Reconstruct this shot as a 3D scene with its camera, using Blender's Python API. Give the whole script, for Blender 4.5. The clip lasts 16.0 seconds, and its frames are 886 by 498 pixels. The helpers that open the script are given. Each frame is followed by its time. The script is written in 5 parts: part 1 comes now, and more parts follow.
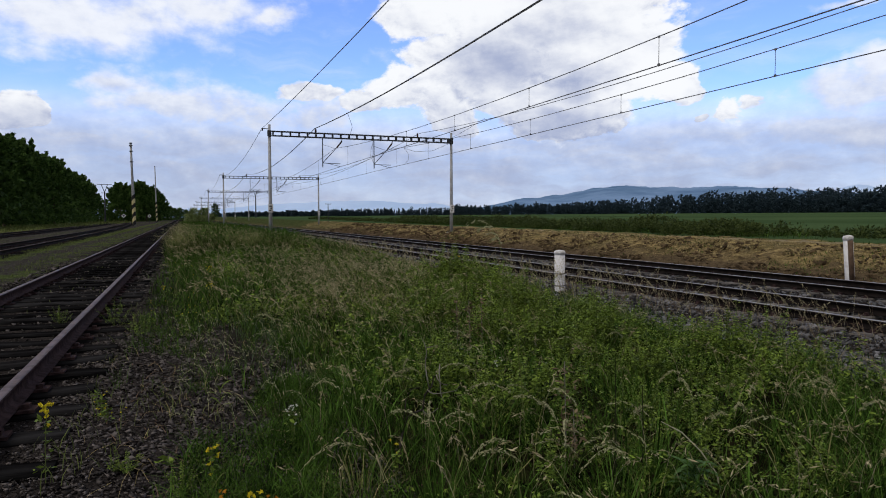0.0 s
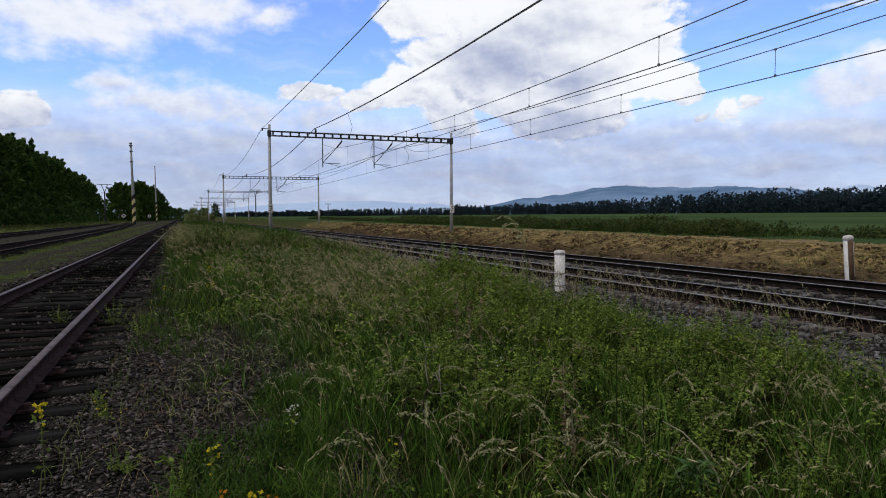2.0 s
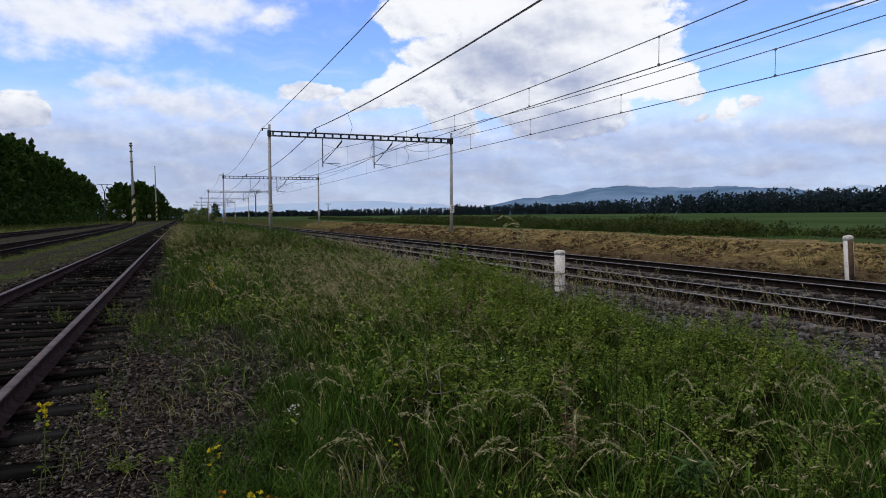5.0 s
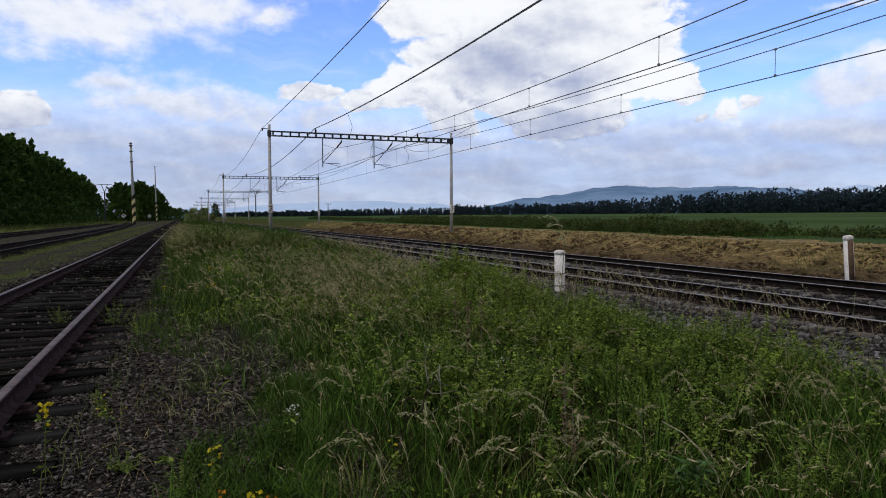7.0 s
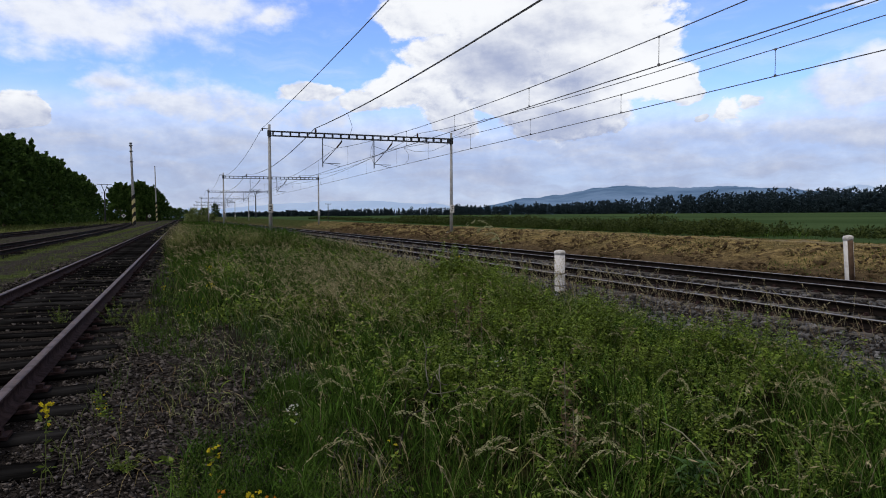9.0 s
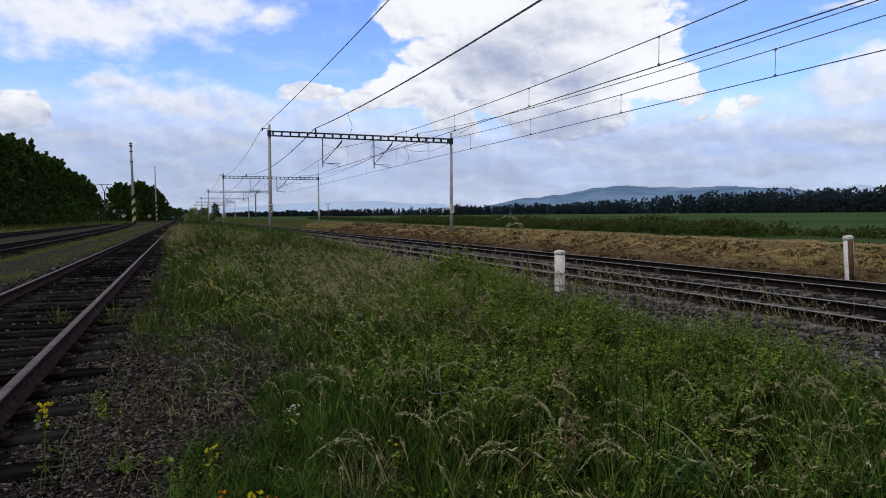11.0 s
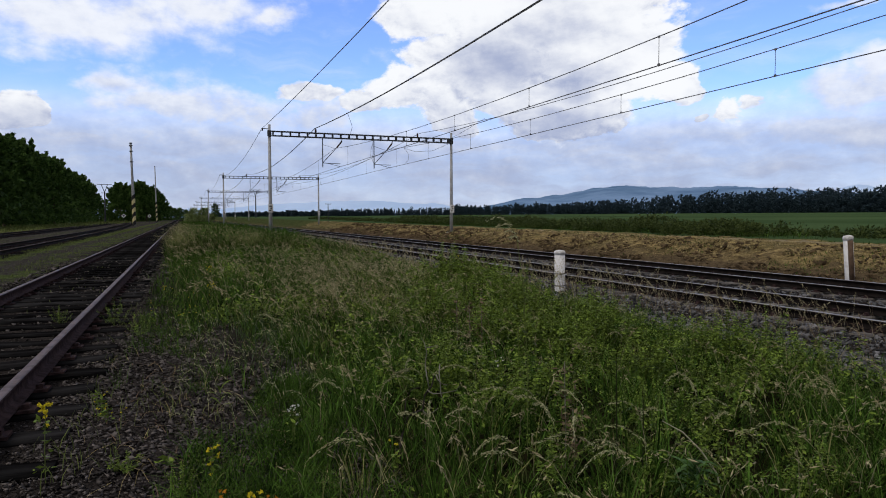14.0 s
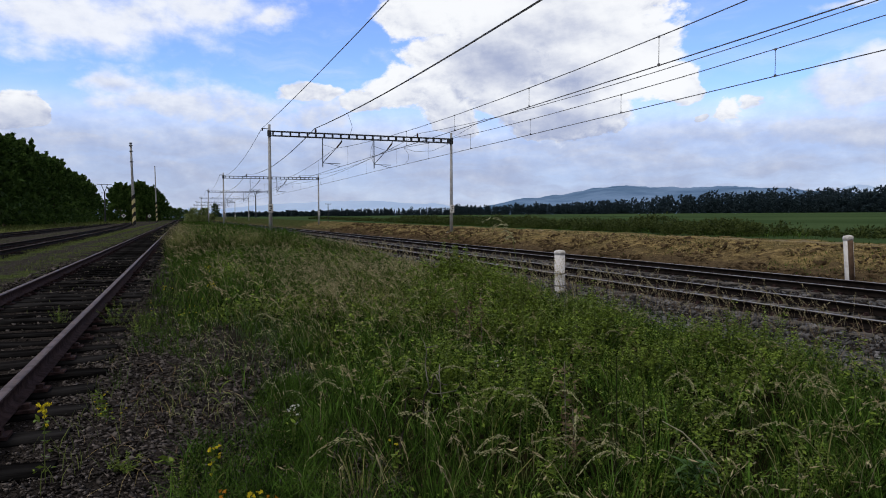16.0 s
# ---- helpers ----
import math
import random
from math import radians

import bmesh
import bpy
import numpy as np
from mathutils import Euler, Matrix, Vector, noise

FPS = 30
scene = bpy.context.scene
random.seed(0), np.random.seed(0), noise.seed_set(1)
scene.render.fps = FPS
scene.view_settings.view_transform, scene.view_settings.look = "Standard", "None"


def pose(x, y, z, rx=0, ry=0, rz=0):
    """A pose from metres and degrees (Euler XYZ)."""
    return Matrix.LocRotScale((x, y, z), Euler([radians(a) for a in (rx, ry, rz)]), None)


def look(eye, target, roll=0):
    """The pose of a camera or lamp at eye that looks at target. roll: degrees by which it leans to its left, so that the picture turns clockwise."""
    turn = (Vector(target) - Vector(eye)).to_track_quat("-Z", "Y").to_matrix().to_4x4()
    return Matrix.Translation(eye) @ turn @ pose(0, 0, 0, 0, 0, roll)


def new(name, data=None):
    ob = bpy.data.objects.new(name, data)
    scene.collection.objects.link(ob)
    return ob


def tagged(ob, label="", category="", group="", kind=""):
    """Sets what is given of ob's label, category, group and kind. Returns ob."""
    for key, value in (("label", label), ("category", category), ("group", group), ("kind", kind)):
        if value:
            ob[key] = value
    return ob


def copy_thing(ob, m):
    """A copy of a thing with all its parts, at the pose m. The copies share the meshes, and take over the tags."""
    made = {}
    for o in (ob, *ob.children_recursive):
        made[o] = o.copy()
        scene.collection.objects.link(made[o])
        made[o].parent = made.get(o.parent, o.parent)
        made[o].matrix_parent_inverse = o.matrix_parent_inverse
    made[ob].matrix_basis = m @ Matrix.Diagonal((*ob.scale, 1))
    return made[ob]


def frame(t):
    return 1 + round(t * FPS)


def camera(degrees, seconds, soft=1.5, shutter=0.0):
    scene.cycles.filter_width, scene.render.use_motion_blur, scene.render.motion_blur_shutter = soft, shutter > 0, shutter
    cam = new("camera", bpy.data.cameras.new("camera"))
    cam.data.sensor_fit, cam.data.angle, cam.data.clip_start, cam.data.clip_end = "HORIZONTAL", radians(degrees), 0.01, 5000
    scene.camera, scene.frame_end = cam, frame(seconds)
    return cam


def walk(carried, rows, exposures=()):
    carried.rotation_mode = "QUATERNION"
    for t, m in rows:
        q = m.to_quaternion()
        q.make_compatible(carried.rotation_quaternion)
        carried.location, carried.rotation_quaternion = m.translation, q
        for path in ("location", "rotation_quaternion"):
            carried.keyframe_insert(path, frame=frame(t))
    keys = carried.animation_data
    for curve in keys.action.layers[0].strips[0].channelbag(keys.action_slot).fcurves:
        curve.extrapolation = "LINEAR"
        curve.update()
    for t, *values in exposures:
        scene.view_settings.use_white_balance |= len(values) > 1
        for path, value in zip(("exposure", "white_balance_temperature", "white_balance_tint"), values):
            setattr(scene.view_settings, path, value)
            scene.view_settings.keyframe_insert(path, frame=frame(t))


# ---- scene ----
cam = camera(67.2, 16.0, soft=1.0)
EYE = (0.0, 0.0, 1.191)
VIEW = (EYE[0] + math.sin(0.3742) * math.cos(0.0474), EYE[1] + math.cos(0.3742) * math.cos(0.0474), EYE[2] - math.sin(0.0474))
walk(cam, [(0.0, look(EYE, VIEW, -0.14)), (16.0, look(EYE, VIEW, -0.14))])


# ---------------------------------------------------------------- node helpers
def add(nt, kind, ins=None, operation="", interpolation="", data_type="", vector_type=""):
    """A node; 'ins' sets its inputs or links sockets to them."""
    n = nt.nodes.new(kind)
    if operation:
        n.operation = operation
    if interpolation:
        n.interpolation_type = interpolation
    if data_type:
        n.data_type = data_type
    if vector_type:
        n.vector_type = vector_type
    for key, value in (ins or {}).items():
        if isinstance(value, bpy.types.NodeSocket):
            nt.links.new(value, n.inputs[key])
        else:
            n.inputs[key].default_value = value
    return n


def fm(nt, op, a, b=0.0, c=0.0):
    return add(nt, "ShaderNodeMath", operation=op, ins={0: a, 1: b, 2: c}).outputs[0]


def fade(nt, value, a, b, c=0.0, d=1.0):
    return add(nt, "ShaderNodeMapRange", interpolation="SMOOTHSTEP", ins={0: value, 1: a, 2: b, 3: c, 4: d}).outputs[0]


def blend(nt, fac, a, b):
    n = add(nt, "ShaderNodeMix", data_type="RGBA")
    for key, value in (("Factor_Float", fac), ("A_Color", a), ("B_Color", b)):
        sock = next(s for s in n.inputs if s.identifier == key)
        if isinstance(value, bpy.types.NodeSocket):
            nt.links.new(value, sock)
        else:
            sock.default_value = value if not isinstance(value, tuple) or len(value) == 4 else (*value, 1)
    return next(s for s in n.outputs if s.identifier == "Result_Color")


def noise3(nt, vec, scale, detail=4.0, rough=0.55):
    return add(nt, "ShaderNodeTexNoise", ins={"Vector": vec, "Scale": scale, "Detail": detail, "Roughness": rough})


# ---------------------------------------------------------------- sky, clouds, sun
SUN_AZ, SUN_EL = radians(-115), radians(52)     # from north (y), clockwise
# masses of cloud: azimuth, elevation, half width, half height (radians), weight
SHEETS = [(-0.112, 0.254, 0.238, 0.064, 1.00), (0.042, 0.284, 0.148, 0.053, 0.95), (0.127, 0.281, 0.060, 0.028, 0.90), (-0.170, 0.212, 0.090, 0.027, 0.55),
          (-0.077, 0.184, 0.085, 0.034, 1.00), (0.010, 0.156, 0.203, 0.060, 1.00), (0.156, 0.147, 0.165, 0.055, 0.95), (-0.012, 0.106, 0.258, 0.061, 0.80),
          (0.916, 0.159, 0.140, 0.062, 1.00), (0.879, 0.109, 0.173, 0.064, 0.90), (0.951, 0.189, 0.062, 0.040, 0.90), (0.619, 0.101, 0.286, 0.071, 0.80), (0.913, 0.267, 0.076, 0.009, 0.80)]
CUMULUS = [(-0.190, 0.137, 0.053, 0.043, 1.50), (-0.220, 0.129, 0.048, 0.041, 1.50), (0.521, 0.292, 0.255, 0.107, 2.00), (0.635, 0.220, 0.118, 0.098, 1.80),
           (0.570, 0.225, 0.120, 0.065, 1.60), (0.470, 0.175, 0.090, 0.045, 1.50), (0.438, 0.225, 0.164, 0.091, 1.70), (0.554, 0.159, 0.170, 0.078, 1.60), (0.304, 0.186, 0.092, 0.047, 1.25), (0.705, 0.184, 0.068, 0.046, 1.40),
           (0.334, 0.291, 0.092, 0.059, 1.20), (0.254, 0.169, 0.067, 0.040, 1.10), (0.380, 0.162, 0.100, 0.064, 1.20), (0.777, 0.147, 0.040, 0.036, 0.85),
           (0.801, 0.158, 0.030, 0.020, 0.80), (0.741, 0.136, 0.026, 0.013, 0.75), (0.173, 0.179, 0.090, 0.024, 0.90)]
GAPS = [(0.173, 0.226, 0.106, 0.046, 1.20), (-0.158, 0.191, 0.085, 0.018, 0.80), (0.851, 0.218, 0.100, 0.042, 1.20), (0.782, 0.257, 0.075, 0.042, 1.00),
        (-0.134, 0.143, 0.039, 0.035, 0.90), (0.222, 0.224, 0.049, 0.031, 0.70), (0.765, 0.179, 0.028, 0.022, 0.60), (0.102, 0.196, 0.071, 0.017, 0.60)]
SHADED = [(0.455, 0.217, 0.140, 0.066, 1.35), (0.554, 0.139, 0.100, 0.050, 1.45), (0.521, 0.262, 0.130, 0.045, 0.95), (-0.077, 0.180, 0.056, 0.019, 0.75),
          (-0.191, 0.114, 0.056, 0.021, 0.70), (0.936, 0.084, 0.110, 0.060, 1.15), (0.371, 0.121, 0.092, 0.025, 0.50), (0.562, 0.185, 0.090, 0.050, 1.15),
          (0.304, 0.162, 0.059, 0.019, 0.50), (0.010, 0.133, 0.154, 0.021, 0.35)]
LIT = [(0.680, 0.192, 0.067, 0.056, 1.00), (0.717, 0.213, 0.044, 0.044, 0.80), (0.780, 0.152, 0.042, 0.031, 0.80), (0.405, 0.303, 0.132, 0.030, 0.70),
       (-0.190, 0.152, 0.043, 0.025, 0.60), (0.296, 0.202, 0.067, 0.027, 0.60), (0.694, 0.273, 0.052, 0.036, 0.50), (-0.053, 0.206, 0.086, 0.016, 0.40)]


def vm(nt, op, a, b):
    return add(nt, "ShaderNodeVectorMath", operation=op, ins={0: a, 1: b}).outputs[0]


def sky_color(nt, way):
    """Blue sky, soft sheets of cloud, heaped cumulus and a pale veil towards the horizon, from a direction."""
    sky = add(nt, "ShaderNodeTexSky")
    sky.sky_type, sky.sun_disc, sky.sun_elevation, sky.sun_rotation = "NISHITA", False, SUN_EL, SUN_AZ
    sky.altitude, sky.air_density, sky.dust_density, sky.ozone_density = 300, 1.0, 0.0, 4.0
    blue = vm(nt, "MULTIPLY", sky.outputs[0], (0.160, 0.170, 0.228))
    sep = add(nt, "ShaderNodeSeparateXYZ", ins={0: way})
    az = fm(nt, "ARCTAN2", sep.outputs[0], sep.outputs[1])
    el = fm(nt, "ARCSINE", sep.outputs[2])
    flat = add(nt, "ShaderNodeCombineXYZ", ins={0: az, 1: el}).outputs[0]
    long = vm(nt, "MULTIPLY", flat, (1.0, 1.5, 1.0))
    off = vm(nt, "SUBTRACT", noise3(nt, long, 11.0, 5.0, 0.55).outputs[1], (0.5, 0.5, 0.5))
    uv = vm(nt, "ADD", flat, vm(nt, "MULTIPLY", off, (0.085, 0.05, 0.0)))
    curl = vm(nt, "ADD", long, vm(nt, "MULTIPLY", off, (0.05, 0.05, 0.0)))

    def heap(blobs):
        """The highest of several soft cones."""
        total = None
        for a, e, w, h, k in blobs:
            m = add(nt, "ShaderNodeMapping", vector_type="TEXTURE", ins={"Vector": uv, "Location": (a, e, 0), "Scale": (w, h, 1)})
            r = add(nt, "ShaderNodeVectorMath", operation="LENGTH", ins={0: m.outputs[0]}).outputs[1]
            one = fade(nt, r, 1.0, 0.0, 0.0, k)
            total = one if total is None else fm(nt, "MAXIMUM", total, one)
        return total

    def puffs(vec):
        """Rounded heads of cumulus, large ones carrying small ones."""
        v = add(nt, "ShaderNodeTexVoronoi", ins={"Vector": vec, "Scale": 26.0, "Detail": 3.0, "Roughness": 0.6, "Lacunarity": 2.3})
        v.feature = "SMOOTH_F1"
        v.inputs["Smoothness"].default_value = 0.35
        return v.outputs["Distance"]
    billow = noise3(nt, long, 16.0, 9.0, 0.58).outputs[0]
    head = puffs(curl)
    relief = fm(nt, "SUBTRACT", puffs(vm(nt, "ADD", curl, (0.008, 0.011, 0.0))), head)
    drift = fm(nt, "SUBTRACT", billow, noise3(nt, vm(nt, "ADD", long, (0.010, 0.016, 0.0)), 16.0, 9.0, 0.58).outputs[0])
    streak = noise3(nt, vm(nt, "MULTIPLY", uv, (5.0, 26.0, 1.0)), 1.0, 8.0, 0.6).outputs[0]
    gaps = heap(GAPS)
    rough = fm(nt, "SUBTRACT", billow, 0.5)
    sheet = fm(nt, "ADD", fm(nt, "SUBTRACT", heap(SHEETS), fm(nt, "MULTIPLY", gaps, 0.8)), fm(nt, "MULTIPLY", rough, 1.7))
    pile = fm(nt, "ADD", fm(nt, "SUBTRACT", heap(CUMULUS), fm(nt, "MULTIPLY", gaps, 0.5)), fm(nt, "MULTIPLY", rough, 1.25))
    pile = fm(nt, "SUBTRACT", pile, fm(nt, "MULTIPLY", head, 0.22))
    crisp = fade(nt, pile, 0.04, 0.34)
    side = fade(nt, fm(nt, "ABSOLUTE", fm(nt, "SUBTRACT", az, 0.374)), 0.68, 0.9)
    beyond = fm(nt, "MAXIMUM", fade(nt, el, 0.36, 0.6), side)          # out of sight the clouds close up
    mask = fm(nt, "MULTIPLY", fade(nt, sheet, 0.0, 0.95), 0.90)
    mask = fm(nt, "MAXIMUM", mask, fm(nt, "MULTIPLY", fade(nt, streak, 0.44, 0.75), 0.22))
    mask = fm(nt, "MAXIMUM", mask, fm(nt, "MULTIPLY", fade(nt, el, 0.19, 0.105), fade(nt, streak, 0.28, 0.66, 0.76, 0.96)))
    mask = fm(nt, "MAXIMUM", mask, fm(nt, "MULTIPLY", crisp, 0.98))
    mask = fm(nt, "MAXIMUM", mask, fm(nt, "MULTIPLY", beyond, 0.9))
    shade = fm(nt, "MAXIMUM", fm(nt, "MULTIPLY", heap(SHADED), 0.62), fm(nt, "MULTIPLY", fade(nt, el, 0.22, 0.05), 0.98))
    shade = fm(nt, "ADD", shade, fm(nt, "MULTIPLY", fm(nt, "SUBTRACT", 0.5, streak), 0.45))
    shade = fm(nt, "SUBTRACT", shade, fm(nt, "MULTIPLY", heap(LIT), 0.7))
    shade = fm(nt, "SUBTRACT", shade, fm(nt, "MULTIPLY", drift, 1.2))
    shade = fm(nt, "SUBTRACT", shade, fm(nt, "MULTIPLY", relief, fm(nt, "MULTIPLY", crisp, fade(nt, pile, 1.1, 0.3, 0.05, 0.55))))
    cloud = blend(nt, fade(nt, shade, -0.32, 1.18), (0.96, 0.975, 1.0), (0.375, 0.43, 0.615))
    cloud = blend(nt, beyond, cloud, (0.33, 0.32, 0.305))     # unseen grey cloud overhead, its tone chosen to dim and warm the light
    return blend(nt, mask, blue, cloud)


world = bpy.data.worlds.new("world")
scene.world = world
world.use_nodes = True
wt = world.node_tree
wt.nodes.clear()
coord = add(wt, "ShaderNodeTexCoord")
back = add(wt, "ShaderNodeBackground", ins={0: sky_color(wt, coord.outputs["Generated"]), 1: 1.0})
wt.links.new(back.outputs[0], add(wt, "ShaderNodeOutputWorld").inputs[0])

sun = new("sun", bpy.data.lights.new("sun", "SUN"))
sun.data.energy, sun.data.angle, sun.data.color = 1.35, radians(16), (1.0, 0.93, 0.82)
sun_from = Vector((math.sin(SUN_AZ) * math.cos(SUN_EL), math.cos(SUN_AZ) * math.cos(SUN_EL), math.sin(SUN_EL)))
sun.matrix_world = look(sun_from * 60, (0, 0, 0))


# ---------------------------------------------------------------- materials
def surface(name, dark, light, scale=8.0, rough=0.8, bump=0.0, metal=0.0, fine=0.0, stain=None, per="", gloss=0.06, leafy=0.0, skew=1.0, clump=0.35, stretch=None):
    """Two noise scales between two colours; per: 'island' or 'object' varies the tone piece by piece; leafy: light let through."""
    m = bpy.data.materials.new(name)
    m.use_nodes = True
    nt = m.node_tree
    nt.nodes.clear()
    pos = add(nt, "ShaderNodeTexCoord").outputs["Object"]
    if stretch:                                            # grain drawn out along one axis
        pos = vm(nt, "MULTIPLY", pos, stretch)
    n1 = noise3(nt, pos, scale, 5.0).outputs[0]
    fac = fade(nt, n1, 0.3, 0.7)
    n2 = noise3(nt, pos, fine or scale * 7, 3.0).outputs[0]
    fac = fm(nt, "ADD", fm(nt, "MULTIPLY", fac, 0.6), fm(nt, "MULTIPLY", n2, 0.4))
    if per == "island":
        fac = fm(nt, "ADD", fm(nt, "MULTIPLY", fac, clump), fm(nt, "MULTIPLY", add(nt, "ShaderNodeNewGeometry").outputs["Random Per Island"], 1.0 - clump))
    elif per == "object":
        fac = fm(nt, "ADD", fm(nt, "MULTIPLY", fac, 0.6), fm(nt, "MULTIPLY", add(nt, "ShaderNodeObjectInfo").outputs["Random"], 0.4))
    if skew != 1.0:                                        # many dark pieces, few bright ones
        fac = fm(nt, "POWER", fac, skew)
    col = blend(nt, fac, dark, light)
    if stain:
        col = blend(nt, fade(nt, noise3(nt, pos, scale * 0.35, 6.0, 0.65).outputs[0], 0.5, 0.68), col, stain)
    b = add(nt, "ShaderNodeBsdfPrincipled", ins={"Base Color": col, "Roughness": rough, "Metallic": metal, "Specular IOR Level": gloss})
    if bump:
        bn = add(nt, "ShaderNodeBump", ins={"Strength": 0.8, "Distance": bump, "Height": n2})
        nt.links.new(bn.outputs[0], b.inputs["Normal"])
    out = b.outputs[0]
    if leafy:
        tr = add(nt, "ShaderNodeBsdfTranslucent", ins={0: col})
        out = add(nt, "ShaderNodeMixShader", ins={0: leafy, 1: out, 2: tr.outputs[0]}).outputs[0]
    nt.links.new(out, add(nt, "ShaderNodeOutputMaterial").inputs[0])
    return m


RUST = surface("rusty_rail_steel", (0.014, 0.0095, 0.0098), (0.075, 0.047, 0.047), 13, 0.8, 0.003, 0.0, gloss=0.02)
RUST_DARK = surface("dark_rail_steel", (0.005, 0.0043, 0.0043), (0.024, 0.019, 0.017), 6, 0.8, 0.002, gloss=0.02)
HEAD_OLD = surface("worn_rail_head", (0.066, 0.050, 0.049), (0.21, 0.165, 0.165), 9, 0.6, 0.001, 0.0, gloss=0.12)
HEAD_DULL = surface("rusty_rail_head", (0.055, 0.038, 0.034), (0.13, 0.095, 0.088), 3, 0.7)
HEAD_NEW = surface("polished_rail_head", (0.22, 0.205, 0.20), (0.42, 0.40, 0.39), 3, 0.45, 0.0, 0.5, gloss=0.4)
TIE_WOOD = surface("weathered_oiled_wood", (0.0010, 0.0010, 0.0011), (0.060, 0.058, 0.060), 9, 0.9, 0.02, fine=40, per="object", gloss=0.0, skew=2.4, stretch=(0.14, 1.0, 1.0))
TIE_CONC = surface("dusty_concrete", (0.07, 0.064, 0.060), (0.22, 0.20, 0.185), 5, 0.9, 0.004, per="object")
STONE = surface("track_ballast_stone", (0.0018, 0.0017, 0.0017), (0.24, 0.212, 0.203), 18, 0.9, 0.003, per="island", gloss=0.0, skew=1.7, clump=0.25)
STONE_GREY = surface("grey_ballast_stone", (0.004, 0.004, 0.005), (0.36, 0.355, 0.37), 18, 0.9, 0.003, per="island", gloss=0.0, skew=1.7)
GALV = surface("galvanised_steel", (0.28, 0.29, 0.31), (0.46, 0.47, 0.49), 4, 0.55, 0.001, 0.25, stain=(0.34, 0.31, 0.29))
DARK_STEEL = surface("dark_painted_steel", (0.035, 0.038, 0.045), (0.085, 0.09, 0.10), 5, 0.6, 0.001, 0.2)
WIRE = surface("oxidised_copper_wire", (0.12, 0.125, 0.135), (0.28, 0.285, 0.30), 3, 0.5, 0.0, 0.3)
INSUL = surface("brown_insulator_ceramic", (0.05, 0.03, 0.025), (0.10, 0.06, 0.05), 8, 0.3)
WHITE = surface("chalky_white_paint", (0.62, 0.61, 0.62), (0.84, 0.83, 0.84), 7, 0.75, 0.002, stain=(0.40, 0.37, 0.34))
BLACK = surface("black_paint", (0.02, 0.02, 0.02), (0.045, 0.045, 0.045), 7, 0.6)
YELLOW = surface("faded_yellow_paint", (0.52, 0.44, 0.20), (0.72, 0.64, 0.36), 7, 0.6)
RUSTY = surface("rust_streaks", (0.060, 0.040, 0.028), (0.18, 0.12, 0.085), 9, 0.9)
CONCRETE = surface("pale_concrete", (0.30, 0.29, 0.28), (0.46, 0.45, 0.44), 4, 0.9, 0.003)
BLADE = surface("green_grass", (0.006, 0.016, 0.0018), (0.180, 0.350, 0.058), 4.5, 0.6, per="island", leafy=0.09, gloss=0.015, skew=2.3, clump=0.55)
BLADE_DRY = surface("mixed_dry_grass", (0.032, 0.048, 0.012), (0.33, 0.325, 0.125), 3, 0.65, per="island", leafy=0.18)
WEED = surface("leafy_weed", (0.005, 0.012, 0.002), (0.360, 0.515, 0.082), 4.5, 0.5, per="island", leafy=0.08, gloss=0.06, skew=1.35, clump=0.6)
WEED_LOW = surface("dark_creeping_weed", (0.006, 0.014, 0.003), (0.170, 0.265, 0.050), 4.5, 0.55, per="island", leafy=0.1, gloss=0.04, skew=1.4)
VERGE = surface("rough_verge_grass", (0.03, 0.05, 0.012), (0.20, 0.235, 0.075), 0.7, 0.7, per="island", leafy=0.15)
EAR = surface("pale_seed_head", (0.15, 0.150, 0.066), (0.70, 0.685, 0.43), 6, 0.8, per="island", leafy=0.25)
EAR_FAR = surface("creamy_seed_heads", (0.17, 0.146, 0.07), (0.62, 0.54, 0.34), 6, 0.8, per="island", leafy=0.25)
STEM = surface("dry_grass_stem", (0.05, 0.08, 0.02), (0.17, 0.20, 0.065), 6, 0.7, per="object")
TWIG = surface("grey_dead_twig", (0.05, 0.046, 0.036), (0.38, 0.36, 0.30), 9, 0.9)
PETAL = surface("yellow_petals", (0.55, 0.44, 0.02), (0.80, 0.70, 0.05), 8, 0.6, per="island", leafy=0.2)
PETAL_O = surface("orange_petals", (0.50, 0.20, 0.02), (0.72, 0.36, 0.04), 8, 0.6, per="island", leafy=0.2)
PETAL_W = surface("white_petals", (0.62, 0.62, 0.56), (0.82, 0.82, 0.78), 8, 0.6, per="island", leafy=0.2)
BARK = surface("grey_brown_bark", (0.05, 0.04, 0.03), (0.13, 0.105, 0.085), 5, 0.9, 0.02)
LEAF = surface("dark_deciduous_foliage", (0.012, 0.034, 0.010), (0.125, 0.215, 0.050), 0.6, 0.6, per="island", leafy=0.25)
LEAF_PALE = surface("pale_flowering_foliage", (0.045, 0.08, 0.018), (0.34, 0.40, 0.16), 0.6, 0.6, per="island", leafy=0.25)
# blue-grey: the haze of distance is put into this foliage colour
LEAF_HAZE = surface("hazed_wood_foliage", (0.036, 0.058, 0.074), (0.052, 0.077, 0.092), 0.2, 0.8, per="island", gloss=0.0, leafy=0.35)
HEDGE = surface("scrub_foliage", (0.016, 0.030, 0.009), (0.115, 0.150, 0.045), 0.8, 0.6, per="island", leafy=0.25)
HAY = surface("mown_dry_grass", (0.14, 0.110, 0.050), (0.64, 0.515, 0.26), 3, 0.8, per="island", leafy=0.2)


